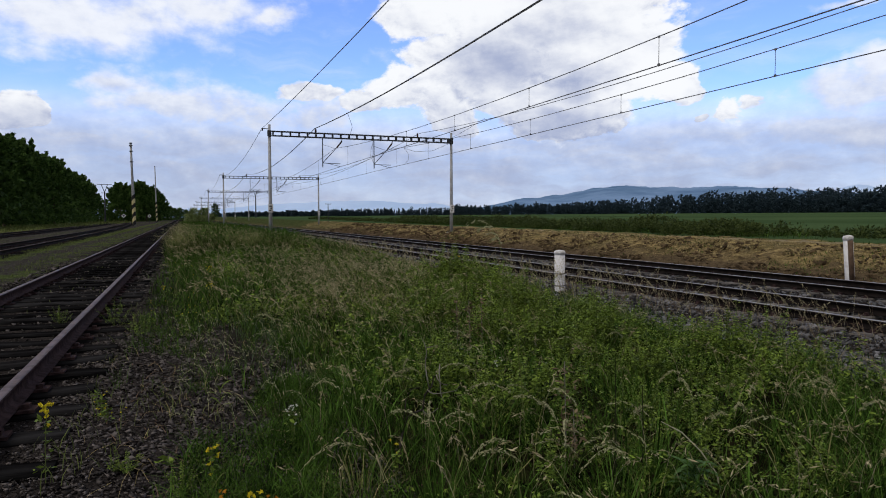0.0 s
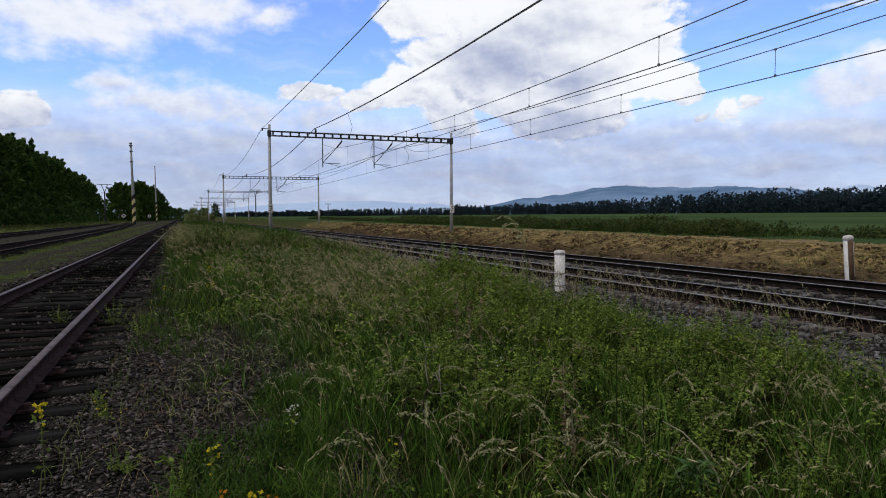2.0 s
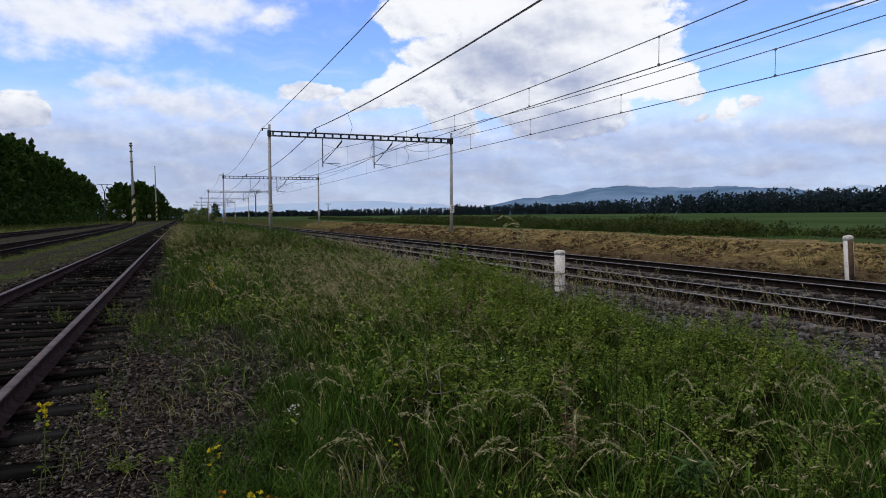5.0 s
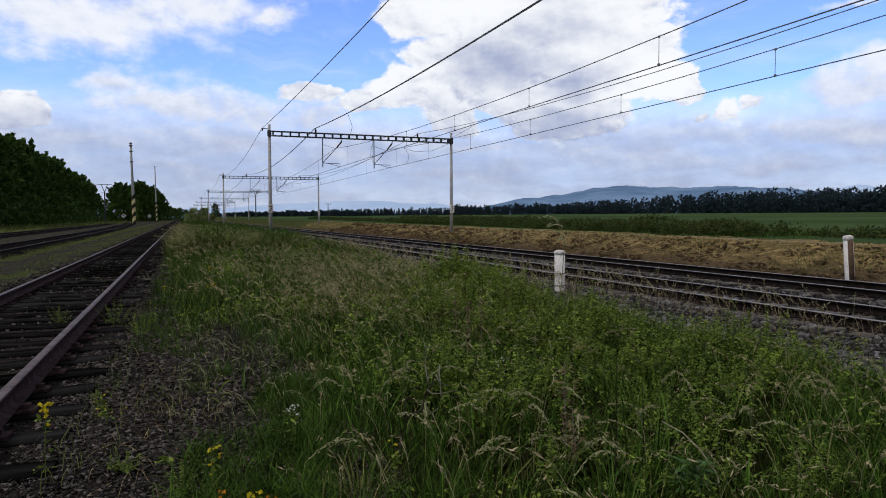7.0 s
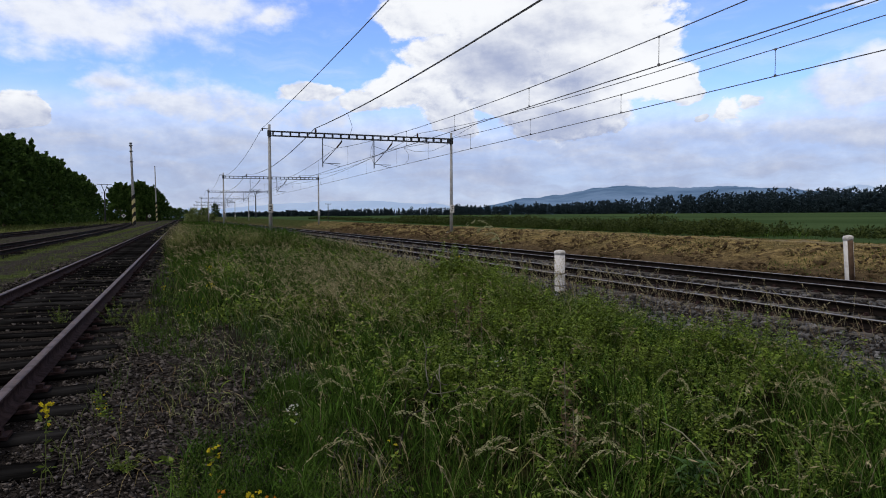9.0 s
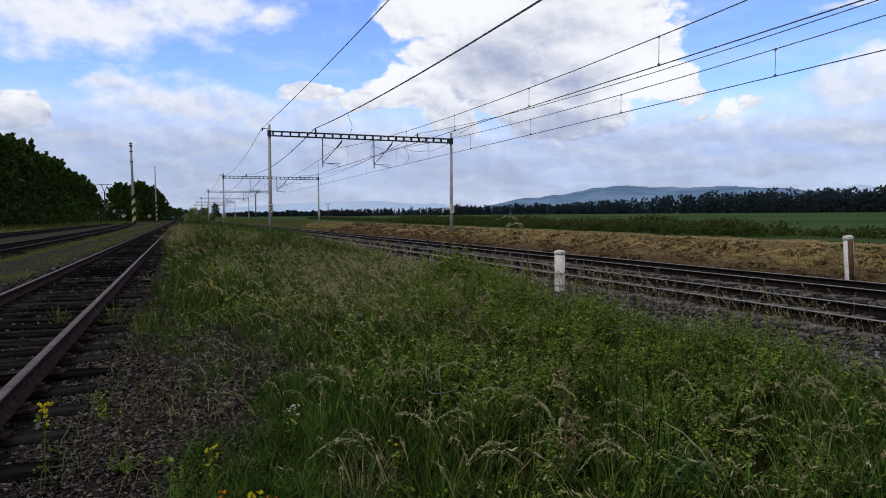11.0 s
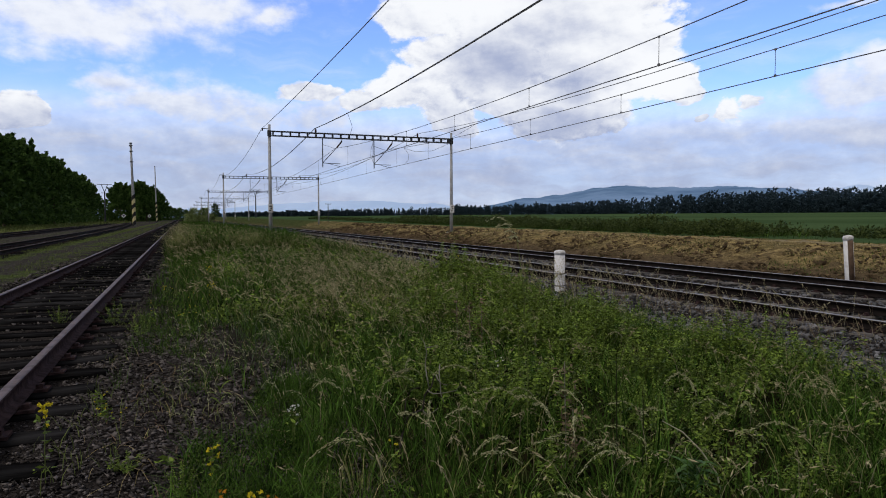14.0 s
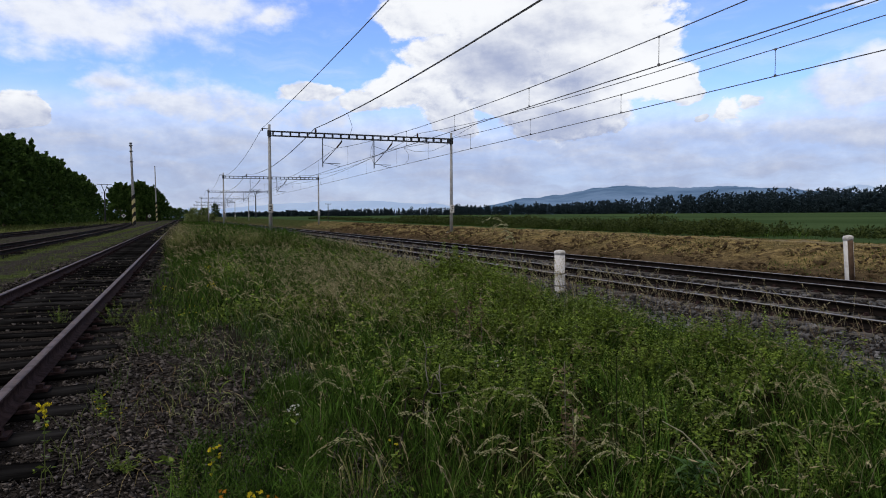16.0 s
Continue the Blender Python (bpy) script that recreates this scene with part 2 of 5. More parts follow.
def ground_material():
    """One sheet: gravel yard, soil under the meadow, cut dry bank, green crop; ragged borders across the tracks (x)."""
    m = bpy.data.materials.new("ground_soil_gravel_and_crop")
    m.use_nodes = True
    nt = m.node_tree
    nt.nodes.clear()
    pos = add(nt, "ShaderNodeTexCoord").outputs["Object"]
    sep = add(nt, "ShaderNodeSeparateXYZ", ins={0: pos})
    big = noise3(nt, pos, 0.55, 6.0, 0.6)
    x = fm(nt, "ADD", sep.outputs[0], fm(nt, "MULTIPLY", fm(nt, "SUBTRACT", big.outputs[0], 0.5), 2.2))
    mid = noise3(nt, pos, 5.0, 6.0, 0.65).outputs[0]
    fine = noise3(nt, pos, 45.0, 4.0, 0.6).outputs[0]
    grain = fm(nt, "ADD", fm(nt, "MULTIPLY", mid, 0.5), fm(nt, "MULTIPLY", fine, 0.5))
    g = fade(nt, grain, 0.36, 0.64)
    # gravel, grey and soil near-black: shade between stones and stems put into them
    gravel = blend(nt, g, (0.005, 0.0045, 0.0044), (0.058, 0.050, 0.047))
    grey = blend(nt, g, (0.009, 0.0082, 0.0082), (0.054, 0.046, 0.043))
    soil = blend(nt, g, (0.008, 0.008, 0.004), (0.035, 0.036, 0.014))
    turf = blend(nt, g, (0.045, 0.055, 0.018), (0.13, 0.13, 0.05))
    straw = blend(nt, g, (0.125, 0.090, 0.040), (0.58, 0.44, 0.20))
    moss = blend(nt, g, (0.022, 0.036, 0.009), (0.125, 0.168, 0.042))
    path = blend(nt, g, (0.20, 0.165, 0.10), (0.34, 0.28, 0.18))
    wide = noise3(nt, pos, 0.02, 4.0).outputs[0]
    crop = blend(nt, fade(nt, wide, 0.35, 0.65), (0.049, 0.085, 0.037), (0.082, 0.130, 0.057))
    crop = blend(nt, fm(nt, "MULTIPLY", g, 0.35), crop, (0.03, 0.06, 0.02))
    yard_gravel = blend(nt, g, (0.010, 0.0093, 0.009), (0.092, 0.083, 0.078))
    col = blend(nt, fade(nt, x, -15.5, -14.5), turf, yard_gravel)
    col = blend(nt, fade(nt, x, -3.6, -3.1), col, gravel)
    yard = fade(nt, noise3(nt, pos, 0.6, 8.0, 0.72).outputs[0], 0.47, 0.57)
    strip = fm(nt, "MULTIPLY", fade(nt, x, -6.5, -6.0), fade(nt, x, -4.9, -5.6))            # moss beside the second track
    inner = fm(nt, "MULTIPLY", fade(nt, x, -4.9, -4.3), fade(nt, x, -3.0, -3.6))
    outer = fm(nt, "MULTIPLY", fade(nt, x, -11.6, -10.9), fade(nt, x, -8.0, -8.7))
    between = fm(nt, "ADD", fm(nt, "MULTIPLY", strip, fade(nt, mid, 0.30, 0.55)), fm(nt, "MULTIPLY", yard, fm(nt, "ADD", fm(nt, "MULTIPLY", inner, 0.8), fm(nt, "MULTIPLY", outer, 0.35))))
    col = blend(nt, fm(nt, "MULTIPLY", between, 0.9), col, moss)
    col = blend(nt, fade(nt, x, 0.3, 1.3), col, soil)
    col = blend(nt, fade(nt, x, 7.0, 7.8), col, grey)
    tuft = fade(nt, noise3(nt, pos, 0.35, 5.0, 0.6).outputs[0], 0.52, 0.62)
    clump = fade(nt, noise3(nt, pos, 2.4, 5.0, 0.62).outputs[0], 0.40, 0.60)
    straw = blend(nt, clump, blend(nt, g, (0.050, 0.037, 0.019), (0.24, 0.178, 0.092)), straw)
    bank = blend(nt, fm(nt, "MULTIPLY", tuft, 0.35), straw, turf)
    dark_foot = blend(nt, g, (0.036, 0.026, 0.016), (0.17, 0.125, 0.074))
    col = blend(nt, fade(nt, x, 15.9, 16.6), col, dark_foot)
    col = blend(nt, fade(nt, x, 17.5, 19.2), col, bank)
    col = blend(nt, fm(nt, "MULTIPLY", fade(nt, sep.outputs[0], 21.9, 22.2), fade(nt, sep.outputs[0], 23.6, 23.2)), col, path)
    verge = blend(nt, g, (0.022, 0.034, 0.012), (0.072, 0.094, 0.036))
    overgrown = fm(nt, "MULTIPLY", fade(nt, sep.outputs[1], 48.0, 125.0, 0.0, 0.95), fade(nt, x, 16.5, 18.5))     # greener farther along
    col = blend(nt, overgrown, col, verge)
    col = blend(nt, fade(nt, x, 24.2, 25.4), col, crop)
    bn = add(nt, "ShaderNodeBump", ins={"Strength": 1.0, "Distance": 0.05, "Height": grain})
    b = add(nt, "ShaderNodeBsdfPrincipled", ins={"Base Color": col, "Roughness": 0.92, "Specular IOR Level": 0.0, "Normal": bn.outputs[0]})
    nt.links.new(b.outputs[0], add(nt, "ShaderNodeOutputMaterial").inputs[0])
    return m


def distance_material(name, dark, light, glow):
    """A plain backdrop of far wooded hills; blue haze put into colour and glow."""
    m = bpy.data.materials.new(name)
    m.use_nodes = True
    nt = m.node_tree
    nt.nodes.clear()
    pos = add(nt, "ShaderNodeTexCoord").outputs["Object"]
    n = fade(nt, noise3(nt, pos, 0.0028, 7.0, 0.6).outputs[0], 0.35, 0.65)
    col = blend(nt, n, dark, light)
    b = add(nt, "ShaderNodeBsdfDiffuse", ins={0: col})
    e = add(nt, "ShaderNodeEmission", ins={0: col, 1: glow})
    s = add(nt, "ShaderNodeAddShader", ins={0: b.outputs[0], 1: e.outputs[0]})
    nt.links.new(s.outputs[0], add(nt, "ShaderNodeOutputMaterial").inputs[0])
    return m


GROUND = ground_material()
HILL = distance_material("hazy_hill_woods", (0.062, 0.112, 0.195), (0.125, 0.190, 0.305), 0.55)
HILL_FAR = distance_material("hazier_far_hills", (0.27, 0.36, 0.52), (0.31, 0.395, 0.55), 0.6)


# ---------------------------------------------------------------- mesh helpers
def np_mesh(name, verts, faces, mat, smooth=False):
    """A mesh from arrays of points and of faces with one number of corners."""
    me = bpy.data.meshes.new(name)
    verts, faces = np.asarray(verts, np.float32), np.asarray(faces, np.int32)
    k = faces.shape[1]
    me.vertices.add(len(verts))
    me.vertices.foreach_set("co", verts.ravel())
    me.loops.add(faces.size)
    me.loops.foreach_set("vertex_index", faces.ravel())
    me.polygons.add(len(faces))
    me.polygons.foreach_set("loop_start", np.arange(0, faces.size, k, dtype=np.int32))
    me.polygons.foreach_set("loop_total", np.full(len(faces), k, np.int32))
    me.update(calc_edges=True)
    me.validate()
    me.materials.append(mat)
    if smooth:
        me.polygons.foreach_set("use_smooth", np.ones(len(faces), bool))
    return me


def part(name, data, parent, label=""):
    """One mesh object under a thing (data: a mesh, or a bmesh with its material)."""
    if isinstance(data, tuple):
        bm, mat, *smooth = data
        me = bpy.data.meshes.new(name)
        bm.to_mesh(me)
        bm.free()
        me.materials.append(mat)
        if smooth and smooth[0]:
            me.polygons.foreach_set("use_smooth", np.ones(len(me.polygons), bool))
        data = me
    ob = new(name, data)
    ob.parent = parent
    if label:
        tagged(ob, label)
    return ob


def thing(name, label, category, m=None, group="", kind=""):
    ob = new(name)
    if m is not None:
        ob.matrix_basis = m
    return tagged(ob, label, category, group, kind)


def box(bm, x0, x1, y0, y1, z0, z1, bevel=0.0):
    r = bmesh.ops.create_cube(bm, size=1, matrix=Matrix.Translation(((x0 + x1) / 2, (y0 + y1) / 2, (z0 + z1) / 2)) @ Matrix.Diagonal((x1 - x0, y1 - y0, z1 - z0, 1)))
    if bevel:
        edges = {e for v in r["verts"] for e in v.link_edges}
        bmesh.ops.bevel(bm, geom=list(edges), offset=bevel, segments=1, affect="EDGES")
    return bm


def tube(bm, points, radii, sides=8, caps=True):
    """A tube along points, with a radius at each."""
    points = [Vector(q) for q in points]
    rings = []
    for i, q in enumerate(points):
        way = (points[min(i + 1, len(points) - 1)] - points[max(i - 1, 0)]).normalized()
        a = way.orthogonal().normalized() if abs(way.z) > 0.9 else way.cross(Vector((0, 0, 1))).normalized()
        b = way.cross(a)
        r = radii[i] if isinstance(radii, (list, tuple)) else radii
        rings.append([bm.verts.new(q + a * (r * math.cos(2 * math.pi * k / sides)) + b * (r * math.sin(2 * math.pi * k / sides))) for k in range(sides)])
    for p0, p1 in zip(rings, rings[1:]):
        for k in range(sides):
            bm.faces.new((p0[k], p0[(k + 1) % sides], p1[(k + 1) % sides], p1[k]))
    if caps:
        bm.faces.new(rings[0][::-1])
        bm.faces.new(rings[-1])
    bmesh.ops.recalc_face_normals(bm, faces=bm.faces)
    return bm


def B():
    return bmesh.new()


rng = np.random.default_rng(7)

# ---------------------------------------------------------------- ground
PROFILE_X = [-4600, -40, -16, -13.5, -3.3, -3.0, -1.05, -0.85, -0.5, 0.2, 1.5, 5.0, 7.0, 8.2, 9.0, 15.6, 16.4, 17.4, 19.3, 20.8, 22.0, 24.0, 4600]
PROFILE_Z = [-0.4, -0.4, -0.25, -0.21, -0.20, -0.222, -0.222, -0.215, -0.215, -0.25, -0.30, -0.36, -0.46, -0.62, -0.565, -0.565, -0.72, -0.52, -0.06, 0.10, 0.11, 0.08, 0.08]


def ground_z(x, y):
    x, y = np.asarray(x, float), np.asarray(y, float)
    z = np.interp(x, PROFILE_X, PROFILE_Z)
    rise = np.clip(0.0058 * (x - 24), 0, 2.9) + np.clip(0.004 * y, 0, 2.0) * np.clip((x - 16) / 5, 0, 1)
    return z + rise


def build_ground():
    xs = np.unique(np.concatenate([np.linspace(-4600, -60, 16), np.linspace(-60, -1, 40), np.linspace(-3.5, 26, 100), np.linspace(26, 120, 30), np.linspace(120, 4600, 24)]))
    ys = np.unique(np.concatenate([np.linspace(-4600, -20, 10), np.linspace(-20, 4, 40), np.linspace(4, 44, 120), np.linspace(44, 60, 32), np.linspace(60, 400, 60), np.linspace(400, 4600, 24)]))
    gx, gy = np.meshgrid(xs, ys)
    z = ground_z(gx, gy)
    lump = np.array([[noise.noise((a * 0.9, b * 0.9, 3.0)) + 0.7 * noise.noise((a * 2.3, b * 1.7, 8.0)) if -30 < a < 40 and -20 < b < 120 else 0.0 for a in xs] for b in ys])
    rough = np.interp(gx, [-20, -14, -0.5, 1, 7, 8, 16, 17, 24, 30], [0.05, 0.01, 0.01, 0.04, 0.04, 0.012, 0.012, 0.12, 0.10, 0.02])
    z = z + lump * rough
    nx, ny = len(xs), len(ys)
    idx = np.arange(nx * ny).reshape(ny, nx)
    faces = np.stack([idx[:-1, :-1], idx[:-1, 1:], idx[1:, 1:], idx[1:, :-1]], -1).reshape(-1, 4)
    ob = new("ground", np_mesh("ground", np.stack([gx, gy, z], -1).reshape(-1, 3), faces, GROUND, True))
    tagged(ob, "gravel yard, dry mown bank and green crop field", "ground", kind="structure")


build_ground()


def build_hills(name, label, mat, r0, r1, bumps, base, seed):
    """A range of wooded hills; bumps: azimuth, half width, height in metres."""
    az = np.linspace(-0.45, 1.25, 320)
    rr = np.linspace(0, 1, 14)
    pts = []
    for r in rr:
        for a in az:
            h = base + sum(c * math.exp(-((a - b) / w) ** 2) for b, w, c in bumps)
            ripple = noise.fractal((a * 26, r * 4, seed), 0.6, 2.0, 5) * 9 + noise.noise((a * 260, r * 9, seed)) * 2.2
            rise = r * r * (3 - 2 * r)
            d = r0 + (r1 - r0) * r
            pts.append((d * math.sin(a), d * math.cos(a), 3 + max(0.0, h) * rise + ripple * rise))
    n = len(az)
    idx = np.arange(len(pts)).reshape(len(rr), n)
    faces = np.stack([idx[:-1, :-1], idx[:-1, 1:], idx[1:, 1:], idx[1:, :-1]], -1).reshape(-1, 4)
    tagged(new(name, np_mesh(name, pts, faces, mat, True)), label, "hills", kind="structure")


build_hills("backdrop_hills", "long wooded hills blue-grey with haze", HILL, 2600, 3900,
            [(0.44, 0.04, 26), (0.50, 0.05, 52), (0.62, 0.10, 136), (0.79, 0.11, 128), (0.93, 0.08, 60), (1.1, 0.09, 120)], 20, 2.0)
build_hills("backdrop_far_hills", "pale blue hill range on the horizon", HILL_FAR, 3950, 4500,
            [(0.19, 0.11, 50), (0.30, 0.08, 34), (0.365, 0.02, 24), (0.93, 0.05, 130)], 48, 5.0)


# ---------------------------------------------------------------- railway tracks
RAIL = [(-0.07, 0.0), (0.07, 0.0), (0.07, 0.012), (0.018, 0.03), (0.010, 0.05), (0.010, 0.105), (0.035, 0.118), (0.036, 0.146), (0.026, 0.154),
        (-0.026, 0.154), (-0.036, 0.146), (-0.035, 0.118), (-0.010, 0.105), (-0.010, 0.05), (-0.018, 0.03), (-0.07, 0.012)]


def bend_at(y, bend):
    """How far a track has swung to the west."""
    return -bend * np.maximum(0.0, np.asarray(y, float) - 20.0) ** 2


def rail_mesh(y0, y1, head, side, bend=0.0):
    ys = np.linspace(y0, y1, int((y1 - y0) / 4) + 2)
    k = len(RAIL)
    pts = [(a + float(bend_at(y, bend)), y, b) for y in ys for a, b in RAIL]
    faces = [(i * k + j, i * k + (j + 1) % k, (i + 1) * k + (j + 1) % k, (i + 1) * k + j) for i in range(len(ys) - 1) for j in range(k)]
    me = np_mesh("rail", pts, faces, side)
    me.materials.append(head)
    for i, f in enumerate(me.polygons):
        if i % k in (7, 8, 9):
            f.material_index = 1
    return me


def sleeper_mesh(mat, worn, seed, wide=0.25, long=2.5, plate=True):
    random.seed(seed)
    bm = B()
    n = 10
    rings = []
    for i in range(n + 1):
        x = -long / 2 + long * i / n
        w, s = wide / 2 + random.uniform(-worn, worn), random.uniform(-worn, worn)
        t = random.uniform(-worn, worn * 0.3)
        rings.append([bm.verts.new(q) for q in ((x, -w, -0.14), (x, w, -0.14), (x, w, -0.02 + t), (x, w - 0.02, t * 0.6), (x, s, t * 0.4), (x, -w + 0.02, t), (x, -w, -0.02 + t))])
    for a, b in zip(rings, rings[1:]):
        for j in range(7):
            bm.faces.new((a[j], a[(j + 1) % 7], b[(j + 1) % 7], b[j]))
    bm.faces.new(rings[0][::-1])
    bm.faces.new(rings[-1])
    if plate:
        for sx in (-0.752, 0.752):
            box(bm, sx - 0.17, sx + 0.17, -0.075, 0.075, -0.005, 0.016)
            for e in (-0.105, 0.105):
                box(bm, sx + e - 0.025, sx + e + 0.025, -0.03, 0.03, 0.016, 0.05)
    me = bpy.data.meshes.new("sleeper")
    bmesh.ops.recalc_face_normals(bm, faces=bm.faces)
    bm.to_mesh(me)
    bm.free()
    me.materials.append(mat)
    me.materials.append(RUST)
    if plate:
        for f in me.polygons:
            if f.index >= n * 7 + 2:
                f.material_index = 1
    return me


def build_track(x, top, y0, y1, head, meshes, pitch, near, label, bend=0.0):
    """Rails and sleepers; sleepers up to 'near' are parts, those past it one part of stuff."""
    track = thing("railway_track", label, "railway track", pose(x, 0, top), kind="structure")
    for sx in (-0.752, 0.752):
        rail = part("rail", rail_mesh(y0, y1, head, RUST if head is HEAD_OLD else RUST_DARK, bend), track)
        rail.location = (sx, 0, -0.154)
    y, rest, faces, sag = y0 + 0.36, [], [], 0.003 if head is HEAD_NEW else 0.012
    while y < y1:
        me = meshes[int(rng.integers(len(meshes)))]
        m = pose(rng.normal(0, 0.02) + float(bend_at(y, bend)), y, -0.170 - abs(rng.normal(0, sag)), 0, rng.normal(0, 0.2), rng.normal(0, 0.7) + math.degrees(2 * bend * max(0.0, y - 20.0)))
        if near[0] < y < near[1]:
            s = new("sleeper", me)
            s.parent, s.matrix_basis = track, m
        else:
            k, half = len(rest), 1.25
            rest += [tuple(m @ Vector((sx * half, sy * 0.125, z))) for z in (-0.12, 0.0) for sx, sy in ((-1, -1), (1, -1), (1, 1), (-1, 1))]
            faces += [tuple(k + i for i in q) for q in ((4, 5, 6, 7), (0, 1, 5, 4), (1, 2, 6, 5), (2, 3, 7, 6), (3, 0, 4, 7))]
        y += pitch + rng.normal(0, 0.012)
    if rest:
        part("sleeper_row", np_mesh("sleeper_row", rest, faces, meshes[0].materials[0]), track)["kind"] = "stuff"
    return track


WOOD_TIES = [sleeper_mesh(TIE_WOOD, 0.022, k, 0.24) for k in range(5)]
CONC_TIES = [sleeper_mesh(TIE_CONC, 0.004, 20 + k, 0.27, 2.45) for k in range(3)]
build_track(-1.915, 0.0, -14.0, 430.0, HEAD_OLD, WOOD_TIES, 0.62, (-14, 110), "disused track with rusty rails on dark wooden sleepers")
build_track(-7.0, 0.0, -14.0, 230.0, HEAD_DULL, WOOD_TIES, 0.62, (0, 60), "overgrown yard track with rusty rails in gravel", 0.00020)
build_track(-12.7, 0.0, -14.0, 200.0, HEAD_DULL, WOOD_TIES, 0.62, (0, 70), "yard track beside the tree line, rusty rails", 0.00014)
build_track(10.36, -0.354, -14.0, 460.0, HEAD_NEW, CONC_TIES, 0.60, (0, 90), "electrified main track with bright rails on concrete sleepers")
build_track(14.30, -0.354, -14.0, 460.0, HEAD_NEW, CONC_TIES, 0.60, (0, 90), "second main track with bright rails on concrete sleepers")


# ---------------------------------------------------------------- overhead line portals
def build_portal(y):
    portal = thing("catenary_portal", "grey steel portal carrying overhead wires above two tracks", "catenary portal", pose(0, y, 0), "portals along the main line")
    for x, z0 in ((5.75, -0.6), (19.3, -0.25)):
        bm = B()
        tube(bm, [(x, 0, z0), (x, 0, 2.0), (x, 0, 7.62)], [0.130, 0.122, 0.090], 12)
        mast = part("mast", (bm, GALV, True), portal)
        bm = B()
        box(bm, x - 0.30, x + 0.30, -0.30, 0.30, z0 - 0.3, z0 + 0.32, 0.03)
        part("footing", (bm, CONCRETE), portal, "pale concrete footing")
        bm = B()
        tube(bm, [(x, 0, 6.80), (x, 0, 7.22)], 0.145, 10)
        part("clamp", (bm, DARK_STEEL), portal)
        bm = B()
        box(bm, x - 0.17, x + 0.17, -0.160, -0.143, 1.55, 2.15, 0.004)
        sign = part("number_plate", (bm, WHITE), mast, "white number plate with dark bars")
        for k, (a, b) in enumerate(((-0.10, 0.02), (-0.02, 0.10), (-0.09, 0.09))):
            bm = B()
            box(bm, x + a, x + b, -0.165, -0.161, 1.66 + 0.15 * k, 1.73 + 0.15 * k)
            part("dark_bar", (bm, BLACK), mast)
    bm = B()
    for z in (6.86, 7.16):
        for yy in (-0.12, 0.12):
            box(bm, 5.9, 19.15, yy - 0.035, yy + 0.035, z - 0.035, z + 0.035)
    part("chords", (bm, DARK_STEEL), portal)
    for k in range(23):
        bm = B()
        x = 6.0 + 13.05 * k / 22
        box(bm, x - 0.045, x + 0.045, -0.125, 0.125, 6.88, 7.14)
        part("batten", (bm, DARK_STEEL), portal)
    for x in (8.95, 16.57):
        bm = B()
        tube(bm, [(x, 0, 7.18), (x, 0, 7.26), (x, 0, 7.42), (x, 0, 7.5)], [0.03, 0.07, 0.07, 0.02], 8)
        part("insulator", (bm, INSUL), portal, "brown ribbed insulator")
    bm = B()
    tube(bm, [(5.75, 0, 7.30), (5.28, 0, 7.34)], 0.03, 6)
    tube(bm, [(5.30, 0, 7.34), (5.28, 0, 7.16)], 0.05, 6)
    part("side_bracket", (bm, DARK_STEEL), portal)
    for x in (9.43, 13.2):
        bm = B()
        tube(bm, [(x, 0, 6.86), (x, 0, 4.78)], 0.035, 6)
        tube(bm, [(x + 0.03, 0, 5.08), (x + 1.27, 0, 5.05)], 0.022, 6)
        tube(bm, [(x + 0.35, 0, 5.06), (x + 1.22, 0, 4.86)], 0.016, 5)
        tube(bm, [(x + 0.02, 0, 6.38), (x + 0.92, 0, 6.12)], 0.012, 5)
        hanger = part("drop_bracket", (bm, DARK_STEEL), portal)
        bm = B()
        tube(bm, [(x + 0.02, 0, 5.10), (x + 1.0, 0, 6.18)], 0.026, 6)
        part("strut", (bm, DARK_STEEL), hanger)
        bm = B()
        tube(bm, [(x + 1.0, 0, 6.18), (x + 1.06, 0, 6.25), (x + 1.36, 0, 6.62), (x + 1.42, 0, 6.86)], [0.03, 0.055, 0.055, 0.03], 8)
        part("insulator", (bm, INSUL), hanger)
    return portal


PORTALS = [-6.0, 47.5, 100.2, 156.4, 211.0, 266.0, 322.0]
first = build_portal(PORTALS[0])
for y in PORTALS[1:]:
    copy_thing(first, pose(0.05 if y < 60 else 0.0, y, 0))


def span_points(x, z_end, z_mid, a, b, n=12):
    return [(x, a + (b - a) * i / n, z_mid + (z_end - z_mid) * (2 * i / n - 1) ** 2) for i in range(n + 1)]


def build_overhead_line(x, z_mess, z_low, z_contact, first, pitch, label):
    line = thing("overhead_line", label, "overhead wire", group="overhead lines")
    for a, b in zip(PORTALS, PORTALS[1:]):
        bm = B()
        tube(bm, span_points(x, z_mess, z_low, a, b), 0.0135, 5, False)
        part("messenger_wire", (bm, WIRE), line)
        bm = B()
        tube(bm, span_points(x, z_contact, z_contact - 0.03, a, b, 6), 0.0145, 5, False)
        part("contact_wire", (bm, WIRE), line)
        for k in range(int((b - a - first - 2.0) / pitch) + 1):
            y = a + first + pitch * k
            s = (2 * (y - a) / (b - a) - 1) ** 2
            bm = B()
            tube(bm, [(x, y, z_contact - 0.02), (x, y, z_low + (z_mess - z_low) * s)], 0.007, 4, False)
            box(bm, x - 0.016, x + 0.016, y - 0.03, y + 0.03, z_contact - 0.045, z_contact + 0.02)
            box(bm, x - 0.016, x + 0.016, y - 0.03, y + 0.03, z_low + (z_mess - z_low) * s - 0.03, z_low + (z_mess - z_low) * s + 0.02)
            part("dropper", (bm, WIRE), line)


